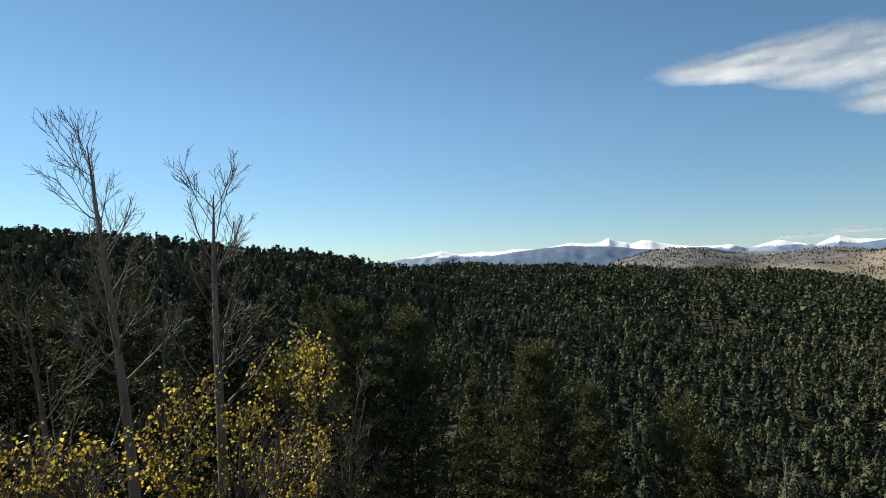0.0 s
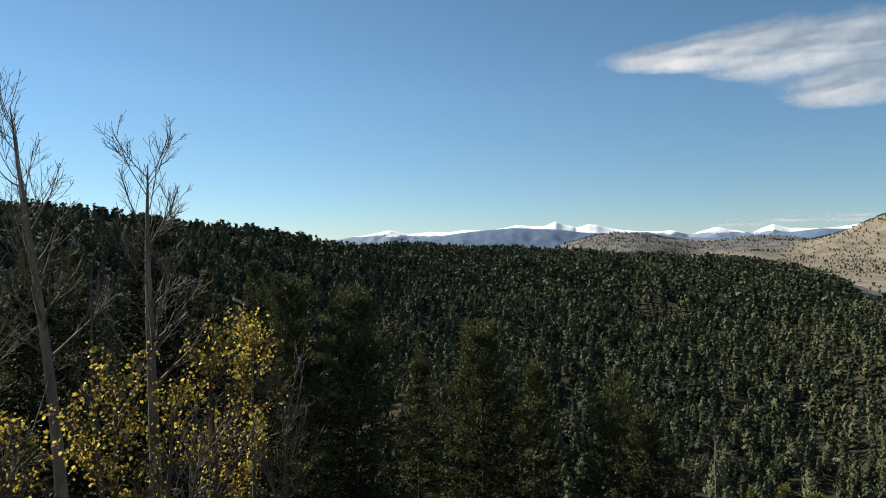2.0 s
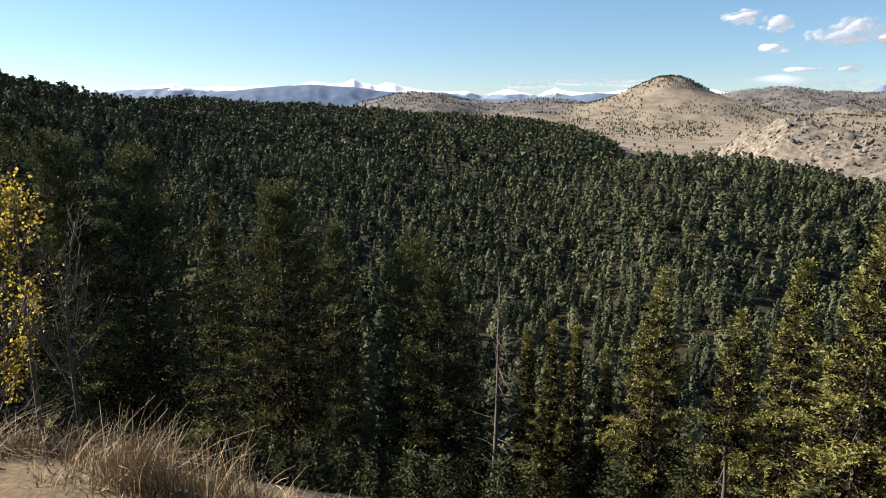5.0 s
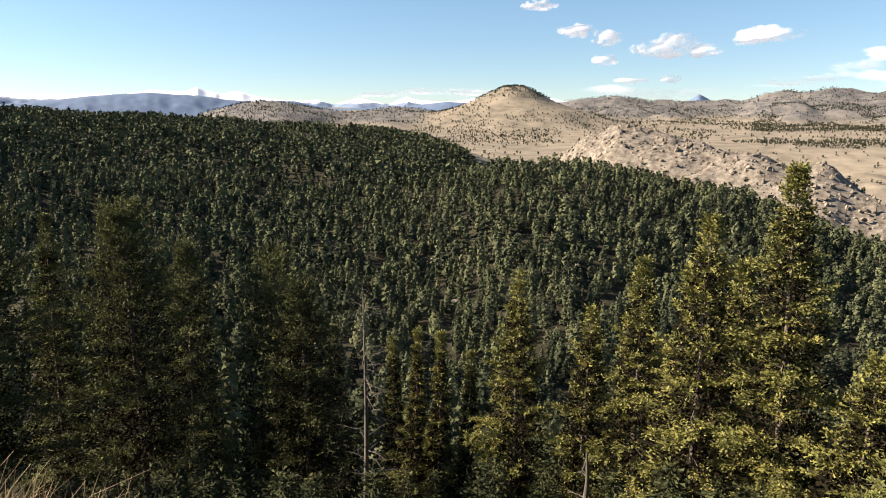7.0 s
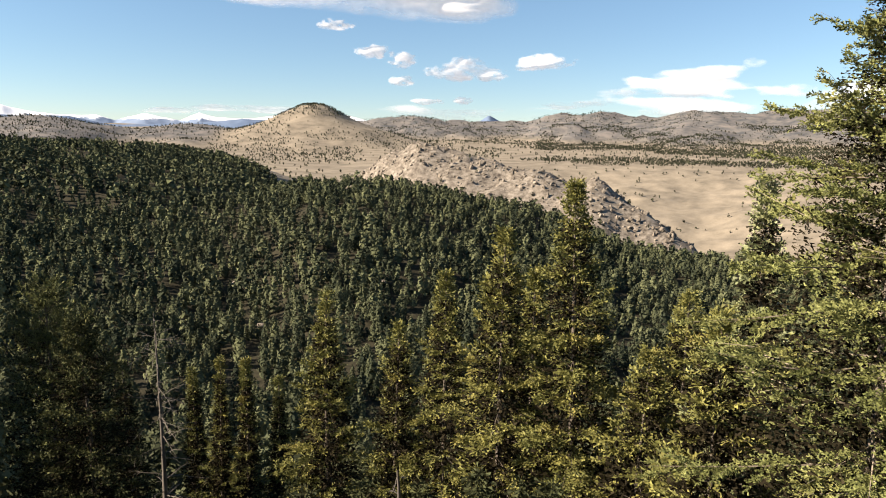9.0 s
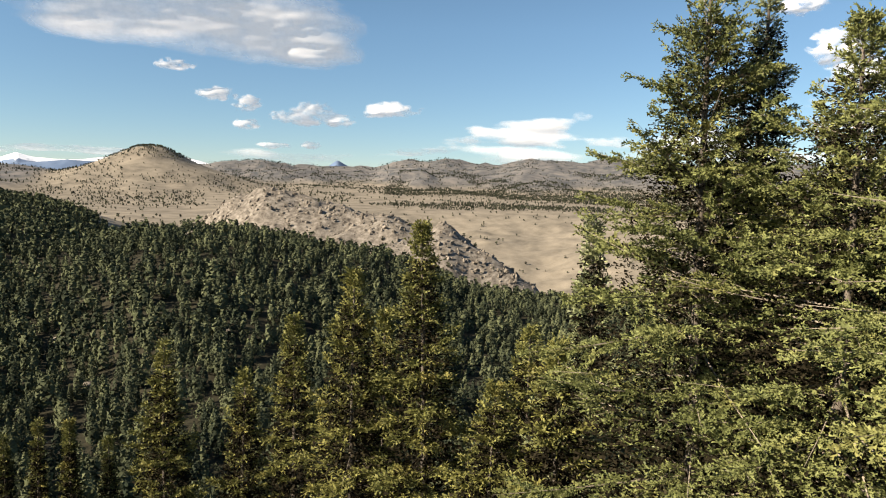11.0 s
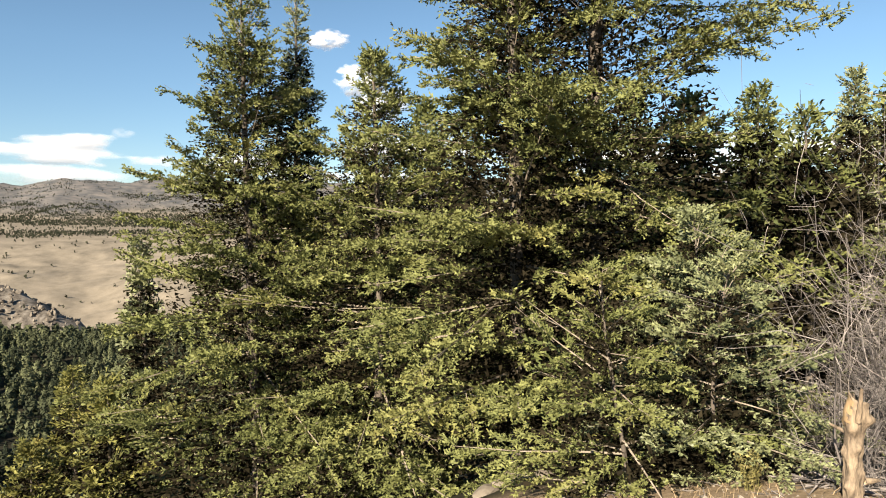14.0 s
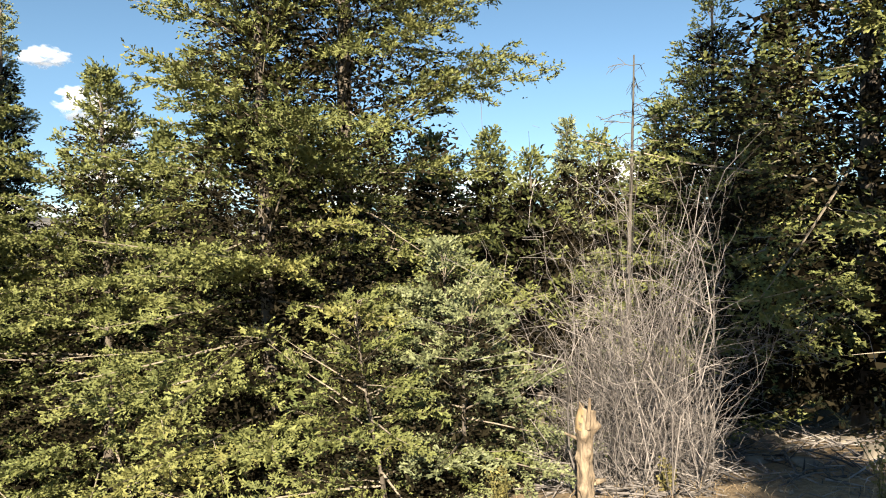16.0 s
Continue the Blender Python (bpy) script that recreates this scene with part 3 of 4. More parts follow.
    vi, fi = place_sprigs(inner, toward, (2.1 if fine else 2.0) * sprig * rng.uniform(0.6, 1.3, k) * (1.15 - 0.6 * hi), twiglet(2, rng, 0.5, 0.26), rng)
    part("inner_shade_fill", mesh_of("inner_shade_fill", vi, fi, M_INNER, False, tint=np.repeat(rng.random(k), 6)), tree, "dark sprigs filling in the shade inside the crown")
    return tree


# ---- distant woods ----
def clump_tree(n, rng, kind):
    """A far tree, 1 high and about 0.4 wide: boughs like shingles, lying on the crown's outline in ragged tiers."""
    low = 0.16 if kind == "pine" else 0.05
    u = (np.arange(n) + rng.random(n)) / n
    u = 1 - (1 - u) ** (0.80 if kind == "pine" else 0.72)
    h = low + (0.985 - low) * u
    a = np.arange(n) * 2.39996 + rng.normal(0, 0.5, n)
    if kind == "pine":
        R = 0.21 * (1 - u ** 2.0) ** 0.62 * np.clip(0.55 + 1.8 * u, 0, 1)
    else:
        R = 0.205 * (1 - u) ** 0.80 * np.clip(0.8 + 1.4 * u, 0, 1)
    R = R * (1 + 0.20 * np.sin(a * 2 + 9 * h) + rng.normal(0, 0.14, n)).clip(0.5, 1.4) + 0.008
    size = 1.35 * math.sqrt(1.0 / n) * rng.uniform(0.75, 1.25, n) * np.interp(u, [0, 0.75, 1.0], [1.1, 1.0, 0.55])
    out = np.stack([np.cos(a), np.sin(a), np.zeros(n)], -1)
    side = np.stack([-np.sin(a), np.cos(a), np.zeros(n)], -1)
    up = np.array([0, 0, 1.0])
    tilt = np.radians(np.clip(rng.normal(64, 12, n), 30, 88))[:, None]
    fall = out * np.cos(tilt) - up * np.sin(tilt)
    tip = out * R[:, None] + up * (h - 0.02)[:, None]
    roll = rng.normal(0, 0.22, (n, 1))
    across = side * np.cos(roll) + np.cross(fall, side) * np.sin(roll)
    mid = tip - fall * (size * rng.uniform(0.35, 0.6, n))[:, None] + out * (size * 0.10)[:, None]
    p1 = mid + across * (size * rng.uniform(0.30, 0.52, n))[:, None] - up * (size * rng.uniform(0.0, 0.3, n))[:, None]
    p2 = mid - across * (size * rng.uniform(0.30, 0.52, n))[:, None] - up * (size * rng.uniform(0.0, 0.3, n))[:, None]
    return np.stack([p1 - fall * (size * 0.35)[:, None], tip, p2 - fall * (size * 0.35)[:, None]], 1)


def grow_woods(name, label, x, y, z, height, width, n, seed, mat):
    rng = np.random.default_rng(seed)
    forms = [clump_tree(n, rng, "pine" if i % 5 < 2 else "fir") for i in range(10)]
    pick, turn = rng.integers(0, 10, len(x)), rng.random(len(x)) * 6.283
    tint = rng.random(len(x)) ** 1.2
    vs, ts = [], []
    for k, form in enumerate(forms):
        m = np.where(pick == k)[0]
        t = form.reshape(-1, 3)
        c, s = np.cos(turn[m])[:, None], np.sin(turn[m])[:, None]
        px = (t[None, :, 0] * c - t[None, :, 1] * s) * (height * width)[m][:, None] + x[m][:, None]
        py = (t[None, :, 0] * s + t[None, :, 1] * c) * (height * width)[m][:, None] + y[m][:, None]
        pz = t[None, :, 2] * height[m][:, None] + z[m][:, None]
        vs.append(np.stack([px, py, pz], -1).reshape(-1, 3))
        ts.append(np.repeat(tint[m], len(t)))
    v = np.concatenate(vs)
    me = mesh_of(name, v, np.arange(len(v)).reshape(-1, 3), mat, False, tint=np.concatenate(ts))
    return tagged(new(name, me), label, "forest", kind="stuff")


def scatter(az0, az1, r0, r1, spacing, rng):
    """Places spread evenly over a sector of the plan."""
    count = int(0.5 * radians(az1 - az0) * (r1 * r1 - r0 * r0) / spacing ** 2)
    r = np.sqrt(r0 * r0 + rng.random(count) * (r1 * r1 - r0 * r0))
    az = rng.uniform(az0, az1, count)
    return -np.sin(np.radians(az)) * r, np.cos(np.radians(az)) * r, az, r


def build_woods():
    rng = np.random.default_rng(11)
    for r0, r1, n, spacing in ((44, 90, 500, 6.2), (90, 170, 320, 6.4), (170, 340, 160, 6.8), (340, 620, 62, 7.3), (620, 1290, 18, 8.6)):
        x, y, az, r = scatter(-84, 40, r0, r1, spacing, rng)
        z, rock, dry, hills = land(x, y)
        glade = fbm(x / 60, y / 60, 3, 91)
        open_ = np.where((az < -16) & (r > 560), 0.26, 0.6)
        keep = (dry < 0.3) & (glade < open_ + 0.25 * rng.random(len(x)))
        # trees out of sight on the far flank of a ridge are not planted
        eye_line = np.zeros(len(x), bool)
        for share in (0.5, 0.62, 0.72, 0.82, 0.9, 0.96):
            zz = land(x * share, y * share)[0]
            eye_line |= zz > EYE + (z + 13 - EYE) * share
        keep &= ~eye_line
        x, y, z = x[keep], y[keep], z[keep]
        h = rng.uniform(9.0, 15.0, len(x)) * (0.75 + 0.4 * rng.random(len(x)))
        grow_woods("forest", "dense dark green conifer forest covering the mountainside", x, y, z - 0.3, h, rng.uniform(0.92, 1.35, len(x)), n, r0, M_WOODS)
    # young growth behind the large firs
    x, y, az, r = scatter(-162, -87, 19, 60, 5.0, rng)
    z = land(x, y)[0]
    top = np.interp(az, [-162, -138, -130, -100, -92, -87], [5, 4, 2, 2, 1, -3]) + rng.normal(0, 1.6, len(x))
    h = np.clip(EYE + r * np.tan(np.radians(top)) - z, 4.5, 15)
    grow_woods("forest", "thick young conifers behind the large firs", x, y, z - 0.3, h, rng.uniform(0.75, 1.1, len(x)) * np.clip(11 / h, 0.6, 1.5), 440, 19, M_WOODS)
    # undergrowth on the steep near slope
    x, y, az, r = scatter(-66, 44, 14, 44, 3.5, rng)
    z = land(x, y)[0]
    top = np.interp(r, [14, 44], [-33, -21]) + rng.normal(0, 1.5, len(x))
    tall = np.clip(EYE + r * np.tan(np.radians(top)) - z, 1.5, 8)
    m = 400
    k = np.repeat(np.arange(len(x)), m)
    u, a = rng.random(len(k)) ** 1.5, rng.random(len(k)) * 6.283
    q = tall[k] * 0.32 * (1 - u) * np.sqrt(rng.random(len(k))) * (0.8 + 0.3 * np.sin(a * 3 + k))
    pos = np.stack([x[k] + q * np.cos(a), y[k] + q * np.sin(a), z[k] + tall[k] * u], -1)
    way = np.stack([np.cos(a), np.sin(a), rng.normal(0.1, 0.4, len(k))], -1)
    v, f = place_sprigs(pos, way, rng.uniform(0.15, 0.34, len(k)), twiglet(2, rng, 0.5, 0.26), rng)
    # Tint is held low: the slope's shadow is painted into these needles.
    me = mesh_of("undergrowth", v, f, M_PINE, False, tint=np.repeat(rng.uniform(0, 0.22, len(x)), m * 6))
    tagged(new("undergrowth", me), "young conifers toned dark for shade, crowding the steep near slope", "undergrowth", kind="stuff")
    # scattered trees and thickets on the dry hills
    x, y, az, r = scatter(-84, -8, 800, 3700, 17, rng)
    x2, y2, az2, r2 = scatter(-86, -57, 1900, 3300, 12.5, rng)
    x, y, az, r = np.append(x, x2), np.append(y, y2), np.append(az, az2), np.append(r, r2)
    z, rock, dry, hills = land(x, y)
    patch = fbm(x / 260, y / 260, 4, 95)
    band = (az < -57 - 6 * np.sin(r / 260)) & (r > 1900) & (r < 3300)
    chance = np.where(patch > np.where(hills > 0.5, -0.16, 0.03), 0.75, 0.05) * np.where(r < 1900, 0.2, 1)
    chance = np.where(band, np.where(patch > np.where((r > 2000) & (r < 2600), -0.2, 0.0), 0.95, 0.08), chance)
    bx, by = at(*BUTTE)
    d = np.hypot(x - bx, y - by)
    chance = np.where(d < 330, np.where(d < 60, 0.9, np.where(patch > 0.2, 0.3, 0.08)), chance)
    chance = np.where((az > -37) & (r > 2500), np.maximum(chance, 0.55 + patch), chance)
    keep = (dry > 0.6) & (rng.random(len(x)) < chance)
    cap = rng.random(700) ** 0.7 * 150
    turn = rng.random(700) * 6.283
    xc, yc = bx + cap * np.cos(turn), by + cap * np.sin(turn)
    x, y, z = x[keep], y[keep], z[keep]
    x, y, z = np.append(x, xc), np.append(y, yc), np.append(z, land(xc, yc)[0])
    grow_woods("far_trees", "scattered dark pines and thickets on dry hills", x, y, z - 0.3, rng.uniform(4, 8, len(x)), rng.uniform(1.2, 2.0, len(x)), 9, 5, M_THICKET)


build_woods()

# ---- conifers on the slope below the overlook ----
SLOPE = "conifers below the overlook"
MID = dict(sprig=0.165, gap=0.165, reach=0.34, full=4.2, group=SLOPE)
# Low tints with M_PINE put slope shade into the needle colour.
for i, (az, r, el, spread, kind, tint, mat) in enumerate([
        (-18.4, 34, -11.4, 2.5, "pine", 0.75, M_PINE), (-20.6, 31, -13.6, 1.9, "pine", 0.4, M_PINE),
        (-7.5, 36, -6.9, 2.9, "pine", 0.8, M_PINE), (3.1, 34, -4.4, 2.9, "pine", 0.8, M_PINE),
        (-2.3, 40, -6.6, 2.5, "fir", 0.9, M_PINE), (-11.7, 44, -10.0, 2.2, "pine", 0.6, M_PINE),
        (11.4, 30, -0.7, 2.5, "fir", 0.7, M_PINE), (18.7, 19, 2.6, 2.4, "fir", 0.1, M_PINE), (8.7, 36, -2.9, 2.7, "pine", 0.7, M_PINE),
        # the firs at 39 and 45, mostly out of view, are added to shade the slope
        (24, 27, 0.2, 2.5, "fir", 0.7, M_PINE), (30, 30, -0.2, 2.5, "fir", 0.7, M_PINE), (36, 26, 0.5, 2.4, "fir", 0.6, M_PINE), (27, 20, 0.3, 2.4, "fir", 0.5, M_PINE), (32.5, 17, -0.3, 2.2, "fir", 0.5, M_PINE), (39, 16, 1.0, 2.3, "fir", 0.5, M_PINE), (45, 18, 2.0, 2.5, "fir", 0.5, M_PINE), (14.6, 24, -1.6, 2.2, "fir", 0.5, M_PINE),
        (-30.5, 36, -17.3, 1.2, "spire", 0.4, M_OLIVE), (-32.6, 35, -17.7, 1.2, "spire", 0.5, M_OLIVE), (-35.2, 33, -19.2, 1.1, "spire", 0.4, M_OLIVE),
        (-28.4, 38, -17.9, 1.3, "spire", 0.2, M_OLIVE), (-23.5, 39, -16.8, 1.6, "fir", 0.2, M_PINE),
        (-39.5, 27, -12.5, 2.0, "fir", 0.65, M_OLIVE), (-45.3, 26, -15.1, 1.7, "fir", 0.6, M_OLIVE), (-49.4, 25, -10.8, 1.9, "fir", 0.65, M_OLIVE),
        (-54.4, 22, -7.1, 2.1, "fir", 0.7, M_OLIVE), (-56.8, 24, -10.5, 1.7, "fir", 0.5, M_OLIVE), (-60.2, 21, -3.1, 2.2, "fir", 0.55, M_OLIVE),
        (-69.7, 21, -11.6, 1.9, "fir", 0.6, M_OLIVE), (-66.4, 19, -16.5, 1.6, "fir", 0.6, M_OLIVE), (-74.2, 18, -2.6, 1.7, "spire", 0.8, M_SPRUCE),
        (-72.0, 15.5, -13.0, 1.5, "fir", 0.7, M_OLIVE)]):
    conifer("fir_tree" if kind != "pine" else "pine_tree",
            {"pine": "rounded green pine, toned darker for the shaded slope", "spire": "slender young fir standing among taller trees",
             "fir": "sunlit olive green fir growing on the steep slope" if tint > 0.45 else "green fir, toned darker for the shaded slope"}[kind],
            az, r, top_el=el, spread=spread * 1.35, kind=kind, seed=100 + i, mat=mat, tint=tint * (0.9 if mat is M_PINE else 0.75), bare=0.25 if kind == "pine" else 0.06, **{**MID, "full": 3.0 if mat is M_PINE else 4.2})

# ---- large firs beside the overlook ----
BIG = "large firs beside the overlook"
for i, (az, r, H, spread, kind, tint, mat, sprig, gap, bare, label) in enumerate([
        (-82.7, 13.2, None, 3.5, "fir", 0.55, M_FIR, 0.17, 0.115, 0.03, "tall olive green fir with ragged top and pale twigs"),
        (-86.3, 14.6, None, 2.3, "spire", 0.6, M_SPRUCE, 0.17, 0.12, 0.03, "slender grey-green fir with a dense pointed top"),
        (-92.4, 12.0, None, 3.3, "fir", 0.6, M_FIR, 0.17, 0.12, 0.04, "shorter olive fir filling the gap between tall firs"),
        (-104.4, 8.6, 9.0, 2.2, "fir", 0.7, M_FIR, 0.15, 0.10, 0.10, "open-branched fir with grey trunk showing below"),
        (-111.0, 9.6, 13.0, 3.15, "fir", 0.66, M_FIR, 0.15, 0.10, 0.05, "broad sunlit olive fir with drooping lower branches"),
        (-118.0, 7.2, 2.6, 1.5, "fir", 0.4, M_SPRUCE, 0.13, 0.09, 0.02, "low pale green young fir at the ground edge"),
        (-112.5, 5.7, 1.9, 1.35, "fir", 0.5, M_FIR, 0.105, 0.085, 0.01, "low spreading fir boughs at the ground edge"),
        (-121.0, 6.0, 1.8, 1.25, "fir", 0.4, M_SPRUCE, 0.105, 0.085, 0.01, "low pale green young fir beside the stump"),
        (-128.6, 15.0, 6.9, 1.7, "spire", 0.75, M_SPRUCE, 0.2, 0.15, 0.03, "pale green fir standing behind the grey brush"),
        (-140.0, 15.0, 9.0, 2.8, "fir", 0.5, M_FIR, 0.22, 0.16, 0.03, "shaded dark fir behind the brush"),
        (-150.0, 9.2, 11.5, 3.0, "fir", 0.5, M_FIR, 0.17, 0.12, 0.05, "tall shaded fir with lit branch tips over bare ground"),
        (-160.0, 7.6, 9.0, 2.3, "fir", 0.5, M_FIR, 0.2, 0.14, 0.10, "dark fir beside the clearing")]):
    conifer("fir_tree", label, az, r, top_el={0: 17.6, 1: 16.4, 2: 12.4}.get(i), height=H, spread=spread * 1.25, kind=kind, seed=200 + i, mat=mat,
            tint=tint, sprig=sprig * 0.56, gap=gap * 1.0, full=3.9 if i < 9 else 2.4, fine=True, bare=bare, group=BIG)

# firs standing behind the large ones
for i, (az, r, el, spread) in enumerate([(-91.5, 19, 4.5, 2.0), (-97, 17, 8.5, 2.4), (-100.5, 20, 7.5, 2.4), (-106, 17, 10, 2.4), (-113.5, 18, 9, 2.6), (-118, 16, 8, 2.4), (-122.5, 18, 8.5, 2.4),
                                         (-126, 14, 6.5, 2.0), (-132, 19, 8.0, 2.6), (-136.5, 17, 10, 2.6), (-144.5, 17, 15, 2.8)]):
    conifer("fir_tree", "dense olive green fir standing behind the large firs", az, r, top_el=el, spread=spread * 1.25, kind="fir", seed=280 + i,
            mat=M_FIR, tint=0.35, bare=0.3, sprig=0.20, gap=0.20, reach=0.40, full=3.2, group=BIG)
# an unseen fir, added so that its shade falls between the brush and the dark firs
conifer("fir_tree", "unseen fir added to shade the ground beside the brush", 73.0, 5.2, height=11.0, spread=0.75, kind="pine", seed=260, mat=M_PINE, tint=0.4, bare=0.3, **{**MID, "group": BIG})


# ---- leafless trees and saplings ----
def offshoots(P, R, per, length, angle, rng, lift, q0=0.25, q1=0.98, thick=0.45, taper=0.6):
    """Children of limbs P (b, n, 3): per children each, set off at an angle and curving up."""
    b, n, _ = P.shape
    idx = np.repeat(np.arange(b), per)
    q = rng.uniform(q0, q1, len(idx)) * (n - 1)
    i = np.minimum(q.astype(int), n - 2)
    f = (q - i)[:, None]
    start = P[idx, i] * (1 - f) + P[idx, i + 1] * f
    axis = unit(P[idx, i + 1] - P[idx, i])
    side = unit(np.cross(axis, rng.normal(size=axis.shape)))
    ang = radians(angle) * rng.uniform(0.7, 1.25, len(idx))
    way = axis * np.cos(ang)[:, None] + side * np.sin(ang)[:, None]
    size = length * rng.uniform(0.55, 1.15, len(idx)) * (1.15 - taper * q / (n - 1))
    s = np.linspace(0, 1, 6)
    pts = start[:, None, :] + way[:, None, :] * (size[:, None] * s)[..., None]
    pts[..., 2] += lift * size[:, None] * s ** 2
    pts += np.cumsum(rng.normal(0, 0.022, pts.shape), 1) * size[:, None, None]
    pts += start[:, None, :] - pts[:, :1, :]
    r0 = (R[idx, i] * (1 - f[:, 0]) + R[idx, i + 1] * f[:, 0]) * thick
    return pts, r0[:, None] * (1 - 0.8 * s[None, :])


def leaf_mesh(name, pos, size, rng, mat):
    """Small leaves as folded blades hanging at pos."""
    n = len(pos)
    x = unit(rng.normal(size=(n, 3)) + np.array([0, 0, -0.5]))
    y = unit(np.cross(x, rng.normal(size=(n, 3))))
    z = np.cross(x, y)
    s = (size * rng.uniform(0.65, 1.2, n))[:, None]
    tip, mid = pos + x * s, pos + x * s * 0.5
    a, b = mid + (y * 0.42 + z * 0.12) * s, mid + (-y * 0.42 + z * 0.12) * s
    v = np.stack([pos, a, tip, b], 1).reshape(-1, 3)
    f = np.arange(n * 4).reshape(-1, 4)
    return mesh_of(name, v, f, mat, False, tint=np.repeat(rng.random(n), 4))


def aspen(label, az, r, top_el, lean_deg, seed, fork=0.55, spread=1.1, stem=0.055, levels=(20, 5, 3), leaves=0, name="aspen_tree", low=0.3, mat=None):
    """A slim broadleaf tree: pale trunk, rising boughs, fine twigs and, where it keeps them, yellow leaves."""
    rng = np.random.default_rng(seed)
    x0, y0 = at(az, r)
    z0 = ground_z(x0, y0) - 0.1
    H = EYE + r * math.tan(radians(top_el)) - z0
    tree = thing(name, x0, y0, z0, label, "aspen tree" if "aspen" in name else "shrub")
    n = 10
    s = np.linspace(0, 1, n)
    tx, ty = at(az + lean_deg, r)
    P = np.stack([(tx - x0) * s ** 1.2 + 0.03 * np.sin(s * 5 + seed), (ty - y0) * s ** 1.2 + 0.03 * np.cos(s * 4 + seed), H * s], -1)[None]
    R = (stem * (1 - s) ** 0.75 + 0.006)[None]
    v, f = tubes(P, R, 8)
    bark_mat = mat or (M_ASPEN if name == "aspen_tree" else M_SNAG)
    part("trunk", mesh_of("trunk", v, f, bark_mat, True), tree)
    a, ra = offshoots(P, R, levels[0], spread, 50, rng, 0.45, low, 0.97, 0.36, 0.75)
    b, rb = offshoots(a, ra, levels[1], spread * 0.36, 36, rng, 0.30)
    c, rc = offshoots(b, rb, levels[2], spread * 0.2, 40, rng, 0.2)
    wood = [tubes(a, np.maximum(ra, 0.005), 4), tubes(b, np.maximum(rb, 0.0035), 3), tubes(c[:, ::2], np.maximum(rc[:, ::2], 0.0025), 3)]
    v, f = joined(wood)
    tagged(part("branchwork", mesh_of("branchwork", v, f, mat or (M_ASPEN_TWIG if name == "aspen_tree" else M_SNAG), True), tree), kind="stuff")
    if leaves:
        ends = np.concatenate([b.reshape(-1, 3), c.reshape(-1, 3)])
        patchy = fbm(ends[:, 0] * 2.2 + seed, ends[:, 2] * 2.2, 2, seed)
        ends = ends[patchy > -0.12]
        leaves = int(leaves * 1.15)
        pos = ends[rng.integers(0, len(ends), leaves)] + rng.normal(0, 0.05, (leaves, 3))
        part("crown", leaf_mesh("crown", pos, 0.044, rng, M_YELLOW), tree, "yellow autumn leaves")
    return tree


aspen("bare grey aspen with upswept leafless branches", 24.2, 9.0, 10.3, 3.2, 301, spread=1.25, stem=0.08, levels=(24, 6, 4), low=0.5)
aspen("leafless aspen with pale trunk beside yellow saplings", 18.4, 8.4, 6.8, 0.1, 302, spread=1.05, stem=0.078, levels=(24, 6, 4), low=0.42)
aspen("thin bare aspen stem rising from yellow leaves", 21.6, 8.0, -1.0, 1.0, 303, spread=0.7, stem=0.03, levels=(12, 4, 3), name="aspen_sapling")
aspen("bare spreading aspen with drooping lower boughs", 28.5, 8.2, -1.5, 3.5, 304, spread=1.7, stem=0.05, levels=(9, 6, 4), name="aspen_sapling", low=0.2)
for i, (az, r, el, lean, n, spread) in enumerate([
        (13.8, 7.6, -6.8, 0.3, 800, 0.55), (11.2, 7.8, -6.5, -0.6, 1100, 0.65), (20.6, 7.4, -8.5, 0.2, 1000, 0.75), (17.0, 7.2, -12.0, 0.2, 500, 0.6),
        (31.5, 7.0, -12.5, 0.5, 480, 0.65), (34.5, 7.0, -12.5, 0.5, 420, 0.65), (27.5, 6.8, -14.0, 0.4, 220, 0.6)]):
    aspen("young aspen holding patchy yellow autumn leaves", az, r, el, lean, 320 + i, spread=spread, stem=0.026, levels=(26, 5, 3), leaves=n, name="aspen_sapling", low=0.25)
for i, (az, r, el, H) in enumerate([(8.6, 6.6, -11.5, 1), (15.6, 6.0, -15, 1)]):
    aspen("leafless thin-stemmed shrub on the slope edge", az, r, el, -0.8, 340 + i, spread=0.8, stem=0.018, levels=(16, 5, 3), name="bare_shrub", low=0.1)


def dead_tree(az, r, top_el, seed, label, spread=1.4, limbs=70, stem=0.11, name="dead_tree", base_drop=0.0, height=None):
    rng = np.random.default_rng(seed)
    x0, y0 = at(az, r)
    z0 = ground_z(x0, y0) - 0.1
    H = height or EYE + r * math.tan(radians(top_el)) - z0
    tree = thing(name, x0, y0, z0, label, "dead tree")
    s = np.linspace(0, 1, 10)
    P = np.stack([0.06 * np.sin(s * 4), 0.06 * np.cos(s * 3), H * s], -1)[None]
    R = (stem * (1 - s) + 0.012)[None]
    v, f = tubes(P, R, 7)
    part("trunk", mesh_of("trunk", v, f, M_SNAG, True), tree)
    if limbs:
        a, ra = offshoots(P, R, limbs, spread, 82, rng, -0.28, 0.15, 0.98, 0.28)
        b, rb = offshoots(a, ra, 4, spread * 0.35, 45, rng, -0.1)
        v, f = joined([tubes(a, np.maximum(ra, 0.007), 3), tubes(b[:, ::2], np.maximum(rb[:, ::2], 0.004), 3)])
        tagged(part("branchwork", mesh_of("branchwork", v, f, M_SNAG), tree), kind="stuff")
    return tree


dead_tree(-25.8, 24, -13.2, 401, "grey dead snag with drooping bare branches")
dead_tree(-133.8, 11.5, 14.0, 402, "thin pale dead trunk with sparse twigs", 0.9, 60, 0.05)
dead_tree(-44.8, 8.6, -26.0, 403, "broken orange-brown dead sapling stem", 0.3, 6, 0.045, "dead_sapling")

